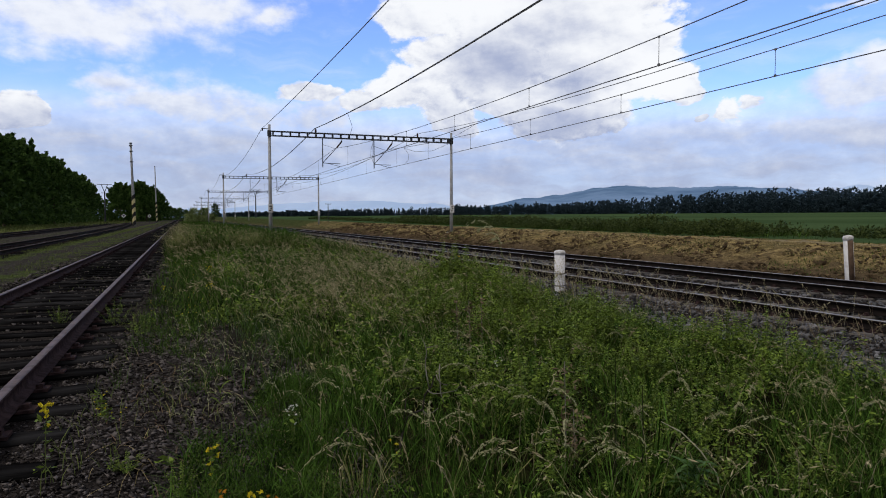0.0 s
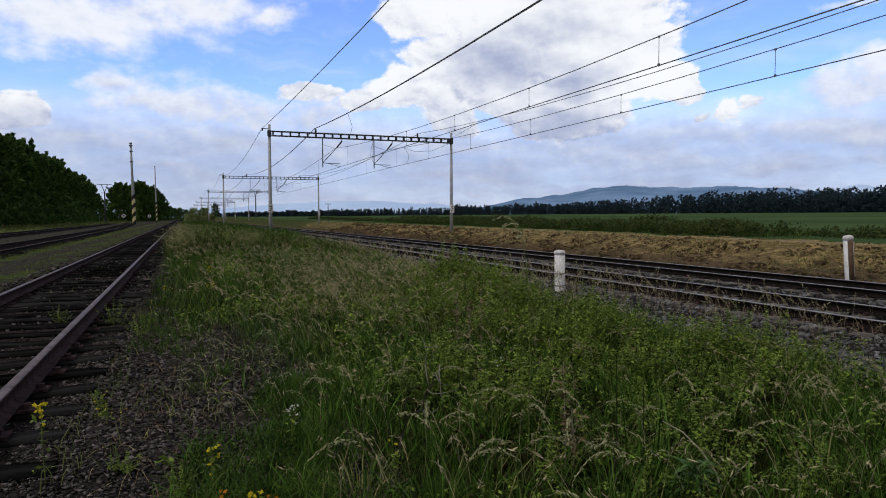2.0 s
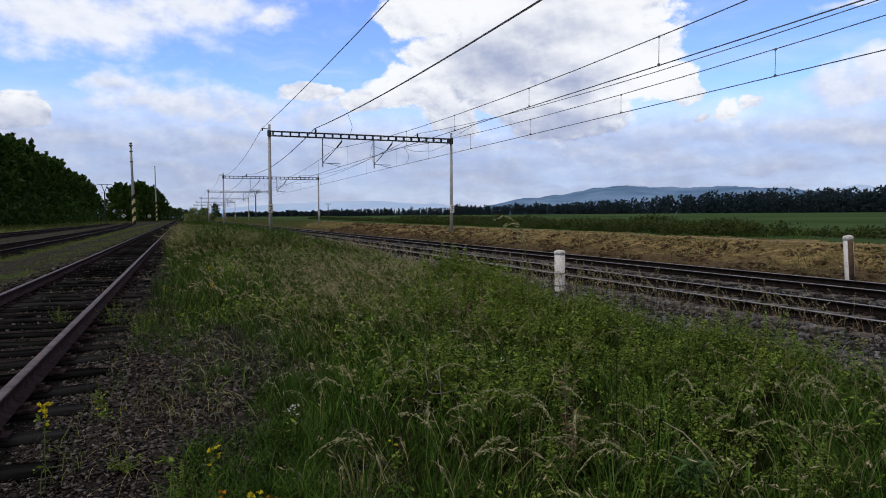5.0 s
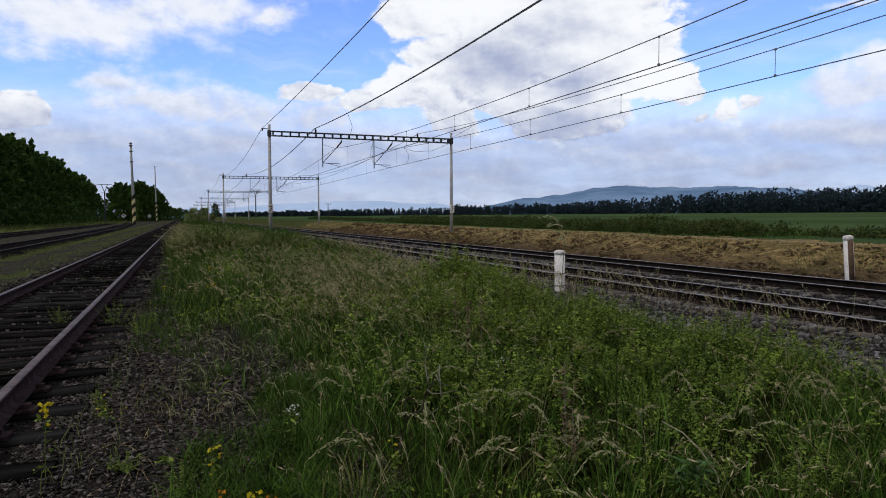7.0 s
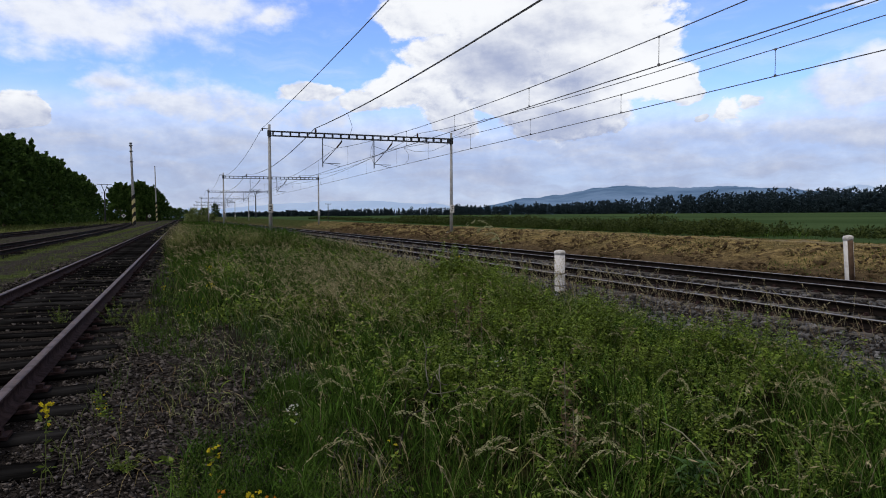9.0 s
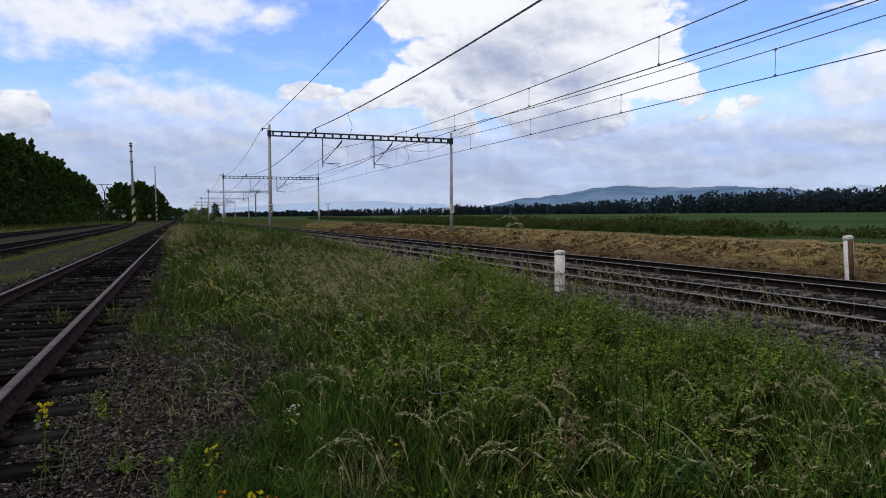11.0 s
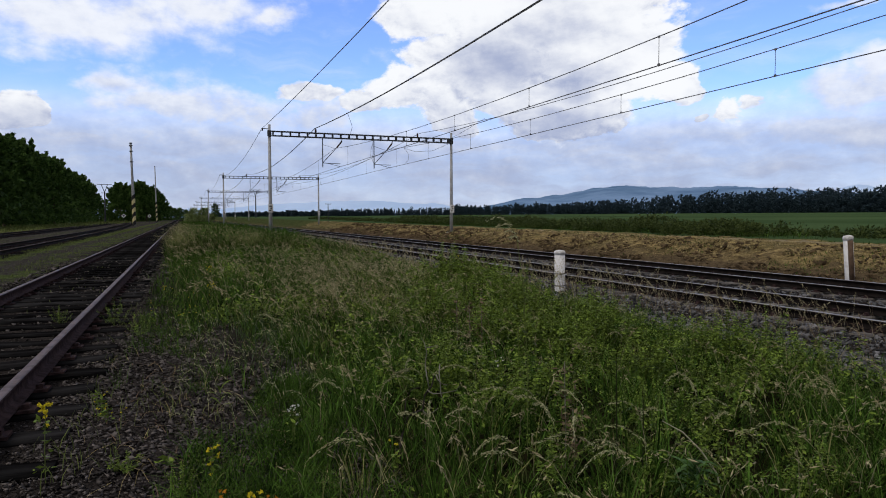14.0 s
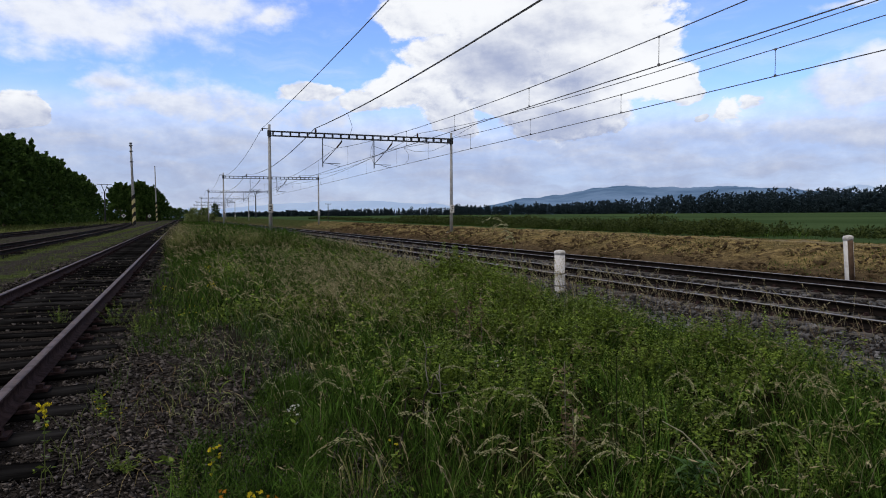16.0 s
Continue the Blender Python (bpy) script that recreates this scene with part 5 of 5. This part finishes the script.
def stalk_meshes(seed, h, lean, dense):
    """A long stem bending over, and its drooping seed head."""
    g = np.random.default_rng(seed)

    def at(t):
        return Vector((-h * lean * 0.85 * t ** 2.4, 0.02 * h * math.sin(5 * t + seed), h * (t - 0.66 * lean * t ** 5)))
    bm = B()
    tube(bm, [at(t) for t in (0.0, 0.3, 0.55, 0.75, 0.88, 1.0)], [0.0022, 0.0019, 0.0016, 0.0013, 0.001, 0.0006], 4)
    me = bpy.data.meshes.new("stem")
    bm.to_mesh(me)
    bm.free()
    me.materials.append(STEM)
    quads = []
    for k in range(10):                                    # the thin axis that the spikelets hang on
        p, q = np.array(at(0.62 + 0.038 * k)), np.array(at(0.66 + 0.038 * k))
        e = np.array([0.0, 0.0009, 0.0005])
        quads.append([p - e, p + e, q + e, q - e])
    for k in range(dense):
        t = 1.0 - 0.33 * (k + 1.6 * g.random()) / dense
        p = np.array(at(t)) + g.normal(0, 0.0072, 3) * (1.5 - t) + np.array([0, 0, -0.006])
        u = np.array(at(min(1.05, t + 0.05)) - at(t)) * 12 / h + g.normal(0, 0.35, 3) + np.array([0, 0, -0.15])
        u /= np.linalg.norm(u)
        s = np.cross(u, g.normal(size=3))
        s /= np.linalg.norm(s)
        w = np.cross(u, s)
        ll, ww = 0.0092 * (0.7 + 0.7 * g.random()), 0.0035
        for e in (s, w):
            quads.append([p - u * ll, p - e * ww, p + u * ll * 1.2, p + e * ww])
    v = np.array(quads).reshape(-1, 3)
    return me, np_mesh("seed_head", v, np.arange(len(v)).reshape(-1, 4), EAR)


STALKS = [stalk_meshes(300 + k, 0.55 + 0.05 * (k % 5), 0.28 + 0.09 * k, 30 + 7 * (k % 3)) for k in range(7)]


def build_stalk(k, m, swing, phase):
    stem, head = STALKS[k]
    s = thing("grass_stalk", "tall grass stalk with a pale drooping seed head", "grass stalk", m, "swaying seed-bearing stalks")
    part("stem", stem, s)
    part("seed_head", head, s)
    SWAY.append((s, m, swing, phase))


# stalks that stand out, then others among the tufts: place, turn, kind
for x, y, turn, k in [(1.05, 3.75, 160, 5), (1.02, 3.95, 200, 3), (0.95, 3.2, 20, 6), (1.95, 4.1, 10, 4), (1.88, 3.9, 170, 5), (1.6, 3.0, 190, 6), (1.7, 3.1, 30, 5),
                      (1.95, 3.05, 80, 4), (2.05, 3.2, 150, 6), (2.55, 3.0, 185, 3), (2.65, 2.75, 200, 5), (3.7, 2.75, 120, 2), (3.45, 3.25, 60, 3), (1.45, 3.6, 175, 4),
                      (0.62, 4.1, 160, 3), (2.3, 3.5, 170, 6), (2.1, 2.7, 30, 6), (1.62, 3.25, 20, 3), (1.85, 3.0, 300, 2), (1.18, 3.3, 260, 1), (2.05, 3.6, 120, 4), (3.6, 3.2, 150, 3), (3.1, 2.9, 40, 2), (1.2, 2.95, 190, 5), (2.9, 3.6, 190, 2), (0.9, 8.3, 170, 1), (0.55, 7.0, 160, 4)]:
    build_stalk(k, pose(x, y, float(ground_z(x, y)), 0, 0, turn - 20), 5.5 + 3.0 * g.random(), g.random() * 6.28)
sx, sy = meadow_points(230, 2.2, 9.0, 79, 0.3, 7.0)
for x, y in list(zip(sx, sy))[:52]:
    build_stalk(int(g.integers(7)), pose(x, y, float(ground_z(x, y)), 0, 0, g.normal(165, 55)), 4.5 + 3.0 * g.random(), g.random() * 6.28)


def leafy_weed_meshes(seed, h=0.7, leaf=0.050):
    """Branching stems, and whorls of narrow leaves along them."""
    g = np.random.default_rng(seed)
    bm, quads = B(), []
    for k in range(8):
        a, out, top = k * 2.4 + g.normal(0, 0.3), (0.0 if k == 0 else 0.14 + 0.26 * g.random()) * h / 0.7, h * (1.0 if k == 0 else 0.55 + 0.4 * g.random())
        foot = 0.02 * k / 8
        way = [Vector((math.cos(a) * (foot + out * t ** 0.8), math.sin(a) * (foot + out * t ** 0.8), top * t)) for t in (0.0, 0.3, 0.65, 1.0)]
        if k == 0:
            tube(bm, way, [0.0045, 0.004, 0.003, 0.0015], 5)
        else:                                              # side shoots, crossed strips
            for p, q in zip(way, way[1:]):
                for e in (np.array([0.0014, 0, 0]), np.array([0, 0.0014, 0])):
                    quads.append([np.array(p) - e, np.array(p) + e, np.array(q) + e, np.array(q) - e])
        nodes = int(top / 0.042)
        for i in range(nodes):
            t = 0.22 + 0.78 * (i + 0.6 * g.random()) / nodes
            c = way[0].lerp(way[1], t / 0.3) if t < 0.3 else way[1].lerp(way[2], (t - 0.3) / 0.35) if t < 0.65 else way[2].lerp(way[3], (t - 0.65) / 0.35)
            size = leaf * (1.15 - 0.5 * t) * (0.55 + 0.9 * g.random())
            spin = g.random() * 6.28
            for j in range(5):
                b = spin + j * 1.257 + g.normal(0, 0.6)
                d = np.array([math.cos(b), math.sin(b), g.normal(0.12, 0.25)])
                d /= np.linalg.norm(d)
                e = np.cross(d, np.array([g.normal(0, 0.3), g.normal(0, 0.3), 1.0]))
                e /= np.linalg.norm(e)
                p = np.array(c) + g.normal(0, 0.012, 3)
                tip = p + d * size + np.array([0, 0, -0.18 * size])
                mid = p + d * size * 0.5 + np.array([0, 0, 0.06 * size])
                quads.append([p, mid - e * size * 0.26, tip, mid + e * size * 0.26])
    me = bpy.data.meshes.new("stem")
    bm.to_mesh(me)
    bm.free()
    me.materials.append(STEM)
    v = np.array(quads).reshape(-1, 3)
    return me, np_mesh("foliage", v, np.arange(len(v)).reshape(-1, 4), WEED)


LEAFY = [leafy_weed_meshes(400 + k, 0.58 + 0.05 * k) for k in range(6)]


def build_leafy_weed(k, x, y, size):
    stem, foliage = LEAFY[k % 6]
    m = pose(x, y, float(ground_z(x, y)), 0, 0, 71 * k)
    s = thing("leafy_weed", "tall bright green weed with whorls of narrow leaves", "weed", m, "leafy weeds in the meadow")
    part("stem", stem, s)
    part("foliage", foliage, s)
    s.scale = (size, size, size)
    SWAY.append((s, m, 1.3 + 0.8 * g.random(), g.random() * 6.28))


# the highest weeds stand where the meadow meets the ballast, lower ones before them: middle, spread, count, size
k = 0
for mx, my, sx, sy, count, size in ((5.45, 12.9, 0.17, 0.40, 16, 1.2), (6.0, 12.2, 0.25, 0.8, 12, 0.75)):
    for _ in range(count):
        x, y = mx + sx * g.normal(), my + sy * g.normal()
        build_leafy_weed(k, min(x, 6.5), y, size * (0.75 + 0.4 * g.random()))
        k += 1
wx, wy = meadow_points(3000, 2.4, 14.0, 83, 1.2, 6.9)
keep = g.random(len(wx)) < leafiness(wx, wy) * np.clip(0.45 + 2.6 * patchy(wx, wy, 1.2, 72.0), 0.02, 1)
for x, y in list(zip(wx[keep], wy[keep]))[:275]:
    lump = 1.0 + 1.0 * noise.noise((x * 1.2, y * 1.2, 72.0))
    build_leafy_weed(k, x, y, float(np.interp(y, [2.5, 4, 6, 10, 14], [0.40, 0.50, 0.64, 0.68, 0.60])) * lump * (0.75 + 0.4 * g.random()) * float(np.interp(x, [5.4, 6.6], [1.0, 0.65])) * (0.74 if 0.50 < math.atan2(x, y) < 0.66 and y > 6.5 else 1.0))
    k += 1


for x, y, size in ((-1.50, 9.9, 0.40), (-0.83, 9.6, 0.5), (-0.45, 8.4, 0.45), (-0.36, 4.05, 0.26), (-0.30, 4.0, 0.24), (-0.02, 3.6, 0.28)):      # along the old track
    build_leafy_weed(k, x, y, size)
    k += 1


def build_flower(m, h, heads, mat, label, spread=0.03, size=0.011):
    plant = thing("wildflower", label, "flower", m, "wildflowers")
    g = np.random.default_rng(int(abs(m.translation.x * 1000)) + heads)
    bm = B()
    tube(bm, [(0, 0, -0.02), (0.01, 0, h * 0.5), (0, 0.01, h)], [0.003, 0.0025, 0.0015], 5)
    part("stem", (bm, STEM), plant)
    lx = g.normal(0, 0.02, 26)
    v, f = leaves(lx, g.normal(0, 0.02, 26), h * 0.85 * g.random(26), 0.02, 3)
    part("foliage", np_mesh("foliage", v, f, WEED), plant)
    c = np.stack([g.normal(0, spread, heads), g.normal(0, spread, heads), h - np.abs(g.normal(0, spread * 2.2, heads))], 1)
    v, f = leaf_cloud(c, np.full(heads, size * 0.8), 7, size, 4, 0.6)
    part("blossom", np_mesh("blossom", v, f, mat), plant)
    SWAY.append((plant, m, 2.8, g.random() * 6.28))


for x, y, h, heads, mat, label in [(-0.69, 3.98, 0.44, 20, PETAL, "yellow-flowering weed at the sleeper ends"), (0.13, 3.66, 0.24, 12, PETAL, "yellow-flowering weed at the edge of the grass"),
                                   (1.06, 3.40, 0.27, 3, PETAL, "single yellow flower in the grass"), (0.28, 3.05, 0.22, 10, PETAL, "yellow-flowering weed at the edge of the grass"),
                                   (0.13, 3.13, 0.20, 9, PETAL_O, "orange-flowering weed at the edge of the gravel"), (0.36, 3.02, 0.2, 7, PETAL_O, "orange-flowering weed at the edge of the gravel"),
                                   (-0.60, 5.5, 0.16, 5, PETAL, "small yellow flowers on the gravel"), (-0.50, 5.05, 0.14, 6, PETAL, "small yellow flowers on the gravel"),
                                   (-0.55, 5.25, 0.15, 5, PETAL, "small yellow flowers on the gravel"), (-0.1, 4.1, 0.05, 1, PETAL_W, "tiny white flower on the gravel"),
                                   (0.62, 4.15, 0.3, 16, PETAL_W, "white umbel flower in the grass"), (2.42, 4.9, 0.35, 8, PETAL_W, "small white flowers in the grass"),
                                   (0.4, 10.5, 0.5, 12, PETAL, "yellow-flowering weed in the meadow"), (0.5, 14.0, 0.5, 12, PETAL, "yellow-flowering weed in the meadow"),
                                   (6.0, 14.3, 0.72, 26, PETAL, "yellow-flowering weed in the meadow"), (-0.3, 12.0, 0.3, 6, PETAL, "yellow-flowering weed in the meadow")]:
    build_flower(pose(x, y, float(ground_z(x, y)), 0, 0, 50 * heads), h, heads, mat, label, (0.016 if h > 0.19 else 0.05) + 0.001 * y, 0.006 if mat is PETAL_W or h < 0.19 else 0.009)

for k in range(16):                                        # small yellow flowers along the left border of the meadow
    x, y = -0.45 + 1.0 * g.random(), 7.5 + 11.0 * g.random()
    build_flower(pose(x, y, float(ground_z(x, y)), 0, 0, 33 * k), 0.22 + 0.2 * g.random(), 2 + k % 3, PETAL, "small yellow flowers in the meadow grass", 0.07, 0.0055)


def build_broadleaf(m, n, size, mat, label):
    plant = thing("broadleaf_plant", label, "plant", m)
    g = np.random.default_rng(n)
    for k in range(n):
        bm = B()
        a, up, l = k * 2.4 + g.normal(0, 0.2), 0.5 + 0.6 * g.random(), size * (0.6 + 0.5 * g.random())
        way, across = Vector((math.cos(a), math.sin(a), 0)), Vector((-math.sin(a), math.cos(a), 0))
        rows = []
        for t, w in ((0.0, 0.02), (0.25, 0.075), (0.5, 0.095), (0.8, 0.06), (1.0, 0.01)):
            c = way * (l * t * 0.8) + Vector((0, 0, 0.03 + l * (up * t - 0.6 * t * t) + 0.15 * k / n))
            rows.append([bm.verts.new(c - across * (l * w) + Vector((0, 0, l * w * 0.4))), bm.verts.new(c), bm.verts.new(c + across * (l * w) + Vector((0, 0, l * w * 0.4)))])
        for p0, p1 in zip(rows, rows[1:]):
            for i in (0, 1):
                bm.faces.new((p0[i], p0[i + 1], p1[i + 1], p1[i]))
        part("leaf", (bm, mat, True), plant)
    SWAY.append((plant, m, 1.2, g.random() * 6.28))


PALE_LEAF = surface("pale_bluish_leaf", (0.026, 0.065, 0.018), (0.14, 0.25, 0.080), 9, 0.5, leafy=0.15)
build_broadleaf(pose(2.42, 2.66, float(ground_z(2.42, 2.66)) + 0.06), 34, 0.17, PALE_LEAF, "low plant with broad bluish-green leaves in the grass")
build_broadleaf(pose(0.25, 5.2, float(ground_z(0.25, 5.2))), 9, 0.12, WEED, "small leafy rosette on the gravel")


# a dead forked branch standing in the grass
branch = thing("dead_branch", "grey dead forked branch sticking out of the grass", "branch", pose(1.08, 3.66, float(ground_z(1.08, 3.66)), 0, 0, -21))
DARK_BRANCH = surface("dark_branch_bark", (0.010, 0.009, 0.007), (0.07, 0.062, 0.052), 14, 0.9, 0.002)
bm = B()
tube(bm, [(0.08, 0, -0.03), (0.08, 0.01, 0.12), (0.088, 0.02, 0.20), (0.125, 0.02, 0.316), (0.165, 0.01, 0.345), (0.212, 0.0, 0.365), (0.218, 0.01, 0.41), (0.226, 0.02, 0.448), (0.264, 0.02, 0.494), (0.28, 0.03, 0.555)],
     [0.009, 0.0085, 0.008, 0.0072, 0.007, 0.0068, 0.006, 0.006, 0.005, 0.0035], 7)
part("limb", (bm, DARK_BRANCH, True), branch)
for k, pts in enumerate(([(0.212, 0.0, 0.365), (0.222, -0.01, 0.350), (0.238, -0.015, 0.345), (0.27, -0.01, 0.352), (0.302, 0.0, 0.375)],
            [(0.240, 0.02, 0.478), (0.255, 0.01, 0.465), (0.277, 0.0, 0.459), (0.328, 0.0, 0.462), (0.406, 0.02, 0.471), (0.425, 0.03, 0.494)],
            [(0.292, 0.02, 0.565), (0.298, 0.01, 0.545), (0.312, 0.0, 0.526), (0.335, 0.0, 0.513), (0.36, 0.01, 0.507)],
            [(0.312, 0.03, 0.623), (0.308, 0.02, 0.57), (0.315, 0.0, 0.516), (0.318, -0.01, 0.458), (0.335, -0.01, 0.41)],
            [(0.103, 0.02, 0.30), (0.110, 0.02, 0.36), (0.115, 0.02, 0.41), (0.13, 0.01, 0.455), (0.148, 0.0, 0.484), (0.212, 0.0, 0.50)],
            [(0.25, 0.02, 0.49), (0.236, 0.03, 0.56), (0.228, 0.03, 0.62), (0.236, 0.03, 0.70), (0.222, 0.03, 0.752), (0.206, 0.03, 0.78)],
            [(0.236, 0.03, 0.722), (0.262, 0.03, 0.725), (0.296, 0.03, 0.734)])):
    bm = B()
    n = len(pts)
    tube(bm, pts, [0.0044 - 0.0026 * i / (n - 1) for i in range(n)], 5)
    part("twig", (bm, DARK_BRANCH if k == 4 else TWIG, True), branch)

# two dark upright stems, a bare arching stem, a dried-up weed
DARK_STEM = surface("dark_green_stem", (0.012, 0.016, 0.008), (0.035, 0.04, 0.018), 8, 0.7)
for x, y, top in ((2.19, 3.0, 0.43), (2.33, 2.95, 0.27)):
    z = float(ground_z(x, y))
    ob = thing("weed_stem", "thin dark upright weed stem in the grass", "weed", pose(x, y, z), "dark weed stems")
    bm = B()
    tube(bm, [(0, 0, -0.02), (0.004, 0, 0.3), (-0.003, 0, top - z)], [0.004, 0.0035, 0.002], 5)
    part("stem", (bm, DARK_STEM), ob)
    SWAY.append((ob, pose(x, y, z), 0.8, x * 3))
ob = thing("arching_stem", "bare pale stem arching over the grass", "grass stalk", pose(2.60, 2.72, float(ground_z(2.60, 2.72)), 0, 0, -21))
bm = B()
tube(bm, [(0.06, 0, -0.02), (0.03, 0, 0.14), (-0.06, 0, 0.27), (-0.16, 0, 0.37), (-0.27, 0, 0.43)], [0.0048, 0.0048, 0.0044, 0.004, 0.002], 6)
part("stem", (bm, surface("pale_bare_stem", (0.26, 0.25, 0.18), (0.48, 0.45, 0.34), 9, 0.8)), ob)
SWAY.append((ob, pose(2.60, 2.72, float(ground_z(2.60, 2.72)), 0, 0, -21), 1.0, 1.0))
DRIED = surface("dried_leaves", (0.050, 0.036, 0.020), (0.24, 0.185, 0.115), 9, 0.9, per="island")
for x, y, top, n in ((2.10, 3.37, 0.34, 130), (2.02, 3.15, 0.12, 90), (2.68, 6.1, 0.36, 150), (2.95, 6.4, 0.40, 120), (2.75, 6.6, 0.30, 120)):
    z = float(ground_z(x, y))
    ob = thing("dried_weed", "dried-up greyish brown weed among green grass", "weed", pose(x, y, z), "dried weeds")
    bm = B()
    tube(bm, [(0, 0, -0.02), (0.01, 0.01, 0.2), (-0.01, 0, top - z)], [0.005, 0.004, 0.002], 5)
    part("stem", (bm, TWIG), ob)
    r = np.abs(g.normal(0, 0.045, n))
    q = g.random(n) * 6.283
    v, f = leaves(r * np.cos(q), r * np.sin(q), (top - z) * (0.25 + 0.75 * g.random(n)), 0.018, n)
    part("foliage", np_mesh("foliage", v, f, DRIED), ob)
    SWAY.append((ob, pose(x, y, z), 1.2, x * 5))

# the tallest stalk, whose seed head swings up before the hedge
tall_rest = pose(1.93, 3.52, float(ground_z(1.93, 3.52)), 0, 0, -21)
tall_stalk = thing("tall_grass_stalk", "very tall grass stalk with a loose pale seed head", "grass stalk", tall_rest)
bm = B()
tube(bm, [(0, 0, -0.02), (0, 0, 0.6), (-0.03, 0, 1.1), (-0.07, 0, 1.38), (-0.12, 0, 1.47), (-0.20, 0, 1.50)], [0.003, 0.0025, 0.002, 0.0016, 0.0013, 0.0008], 5)
part("stem", (bm, STEM), tall_stalk)
for pts in ([(-0.10, 0, 1.45), (-0.15, 0.01, 1.49), (-0.21, 0.0, 1.495), (-0.25, 0, 1.475)], [(-0.09, 0, 1.43), (-0.13, -0.01, 1.455), (-0.17, 0, 1.45), (-0.19, 0, 1.435)],
            [(-0.075, 0, 1.40), (-0.105, 0.01, 1.42), (-0.14, 0, 1.415)], [(-0.06, 0, 1.36), (-0.08, 0.0, 1.385), (-0.11, 0, 1.38)]):
    quads, way = [], [Vector(q) for q in pts]
    for k in range(34):
        t = g.random() * (len(way) - 1)
        i = int(t)
        p = np.array(way[i].lerp(way[i + 1], t - i)) + g.normal(0, 0.004, 3)
        u = np.array((way[i + 1] - way[i]).normalized()) + g.normal(0, 0.3, 3)
        s = np.cross(u, g.normal(size=3))
        s /= np.linalg.norm(s)
        quads.append([p - u * 0.009, p - s * 0.0032, p + u * 0.010, p + s * 0.0032])
    v = np.array(quads).reshape(-1, 3)
    part("seed_branch", np_mesh("seed_branch", v, np.arange(len(v)).reshape(-1, 4), EAR), tall_stalk)


# ---------------------------------------------------------------- wind
def motions():
    """Gusts run through the grass; each plant nods about its foot."""
    axis = Vector((math.cos(0.374), -math.sin(0.374), 0)).cross(Vector((0, 0, 1)))
    times = [16.0 * i / 40 for i in range(41)]
    for ob, rest, swing, phase in SWAY:
        x, y, _ = rest.translation
        rows = []
        for t in times:
            gust = 0.55 + 0.45 * math.sin(0.62 * t + 0.5 * x + 0.2 * y)
            a = swing * gust * (0.65 * math.sin(4.1 * t + 0.9 * x + phase) + 0.35 * math.sin(2.3 * t + 1.7 * phase)) + swing * 0.5 * (gust - 0.5)
            b = swing * 0.35 * math.sin(3.1 * t + 2.1 * phase)
            tilt = Matrix.Rotation(radians(a), 4, axis) @ Matrix.Rotation(radians(b), 4, Vector((axis.y, -axis.x, 0)))
            rows.append((t, Matrix.Translation(rest.translation) @ tilt @ rest.to_3x3().to_4x4()))
        walk(ob, rows)
    # the tall stalk: seconds and degrees to its right
    nods = [(0.0, -4.5), (0.5, 7.0), (1.0, 11.5), (1.5, 0.5), (2.0, 1.5), (2.5, 0.0), (3.0, -0.5), (3.5, -4.5), (4.2, 0.5), (4.8, 3.0), (5.4, -2.0), (6.0, -1.0), (6.5, -4.0), (7.0, 12.0), (7.5, 2.0), (8.0, 0.0),
            (8.5, 1.0), (9.0, -4.5), (9.6, 3.0), (10.3, -2.0), (11.0, 2.5), (11.5, -2.0), (12.0, -3.0), (12.5, -4.5), (13.0, -3.5), (13.5, 1.0), (14.0, 0.0), (14.5, -1.0), (15.0, 2.0), (15.5, -5.5), (16.0, -1.0)]
    walk(tall_stalk, [(t, Matrix.Translation(tall_rest.translation) @ Matrix.Rotation(radians(-a), 4, axis) @ tall_rest.to_3x3().to_4x4()) for t, a in nods])


motions()
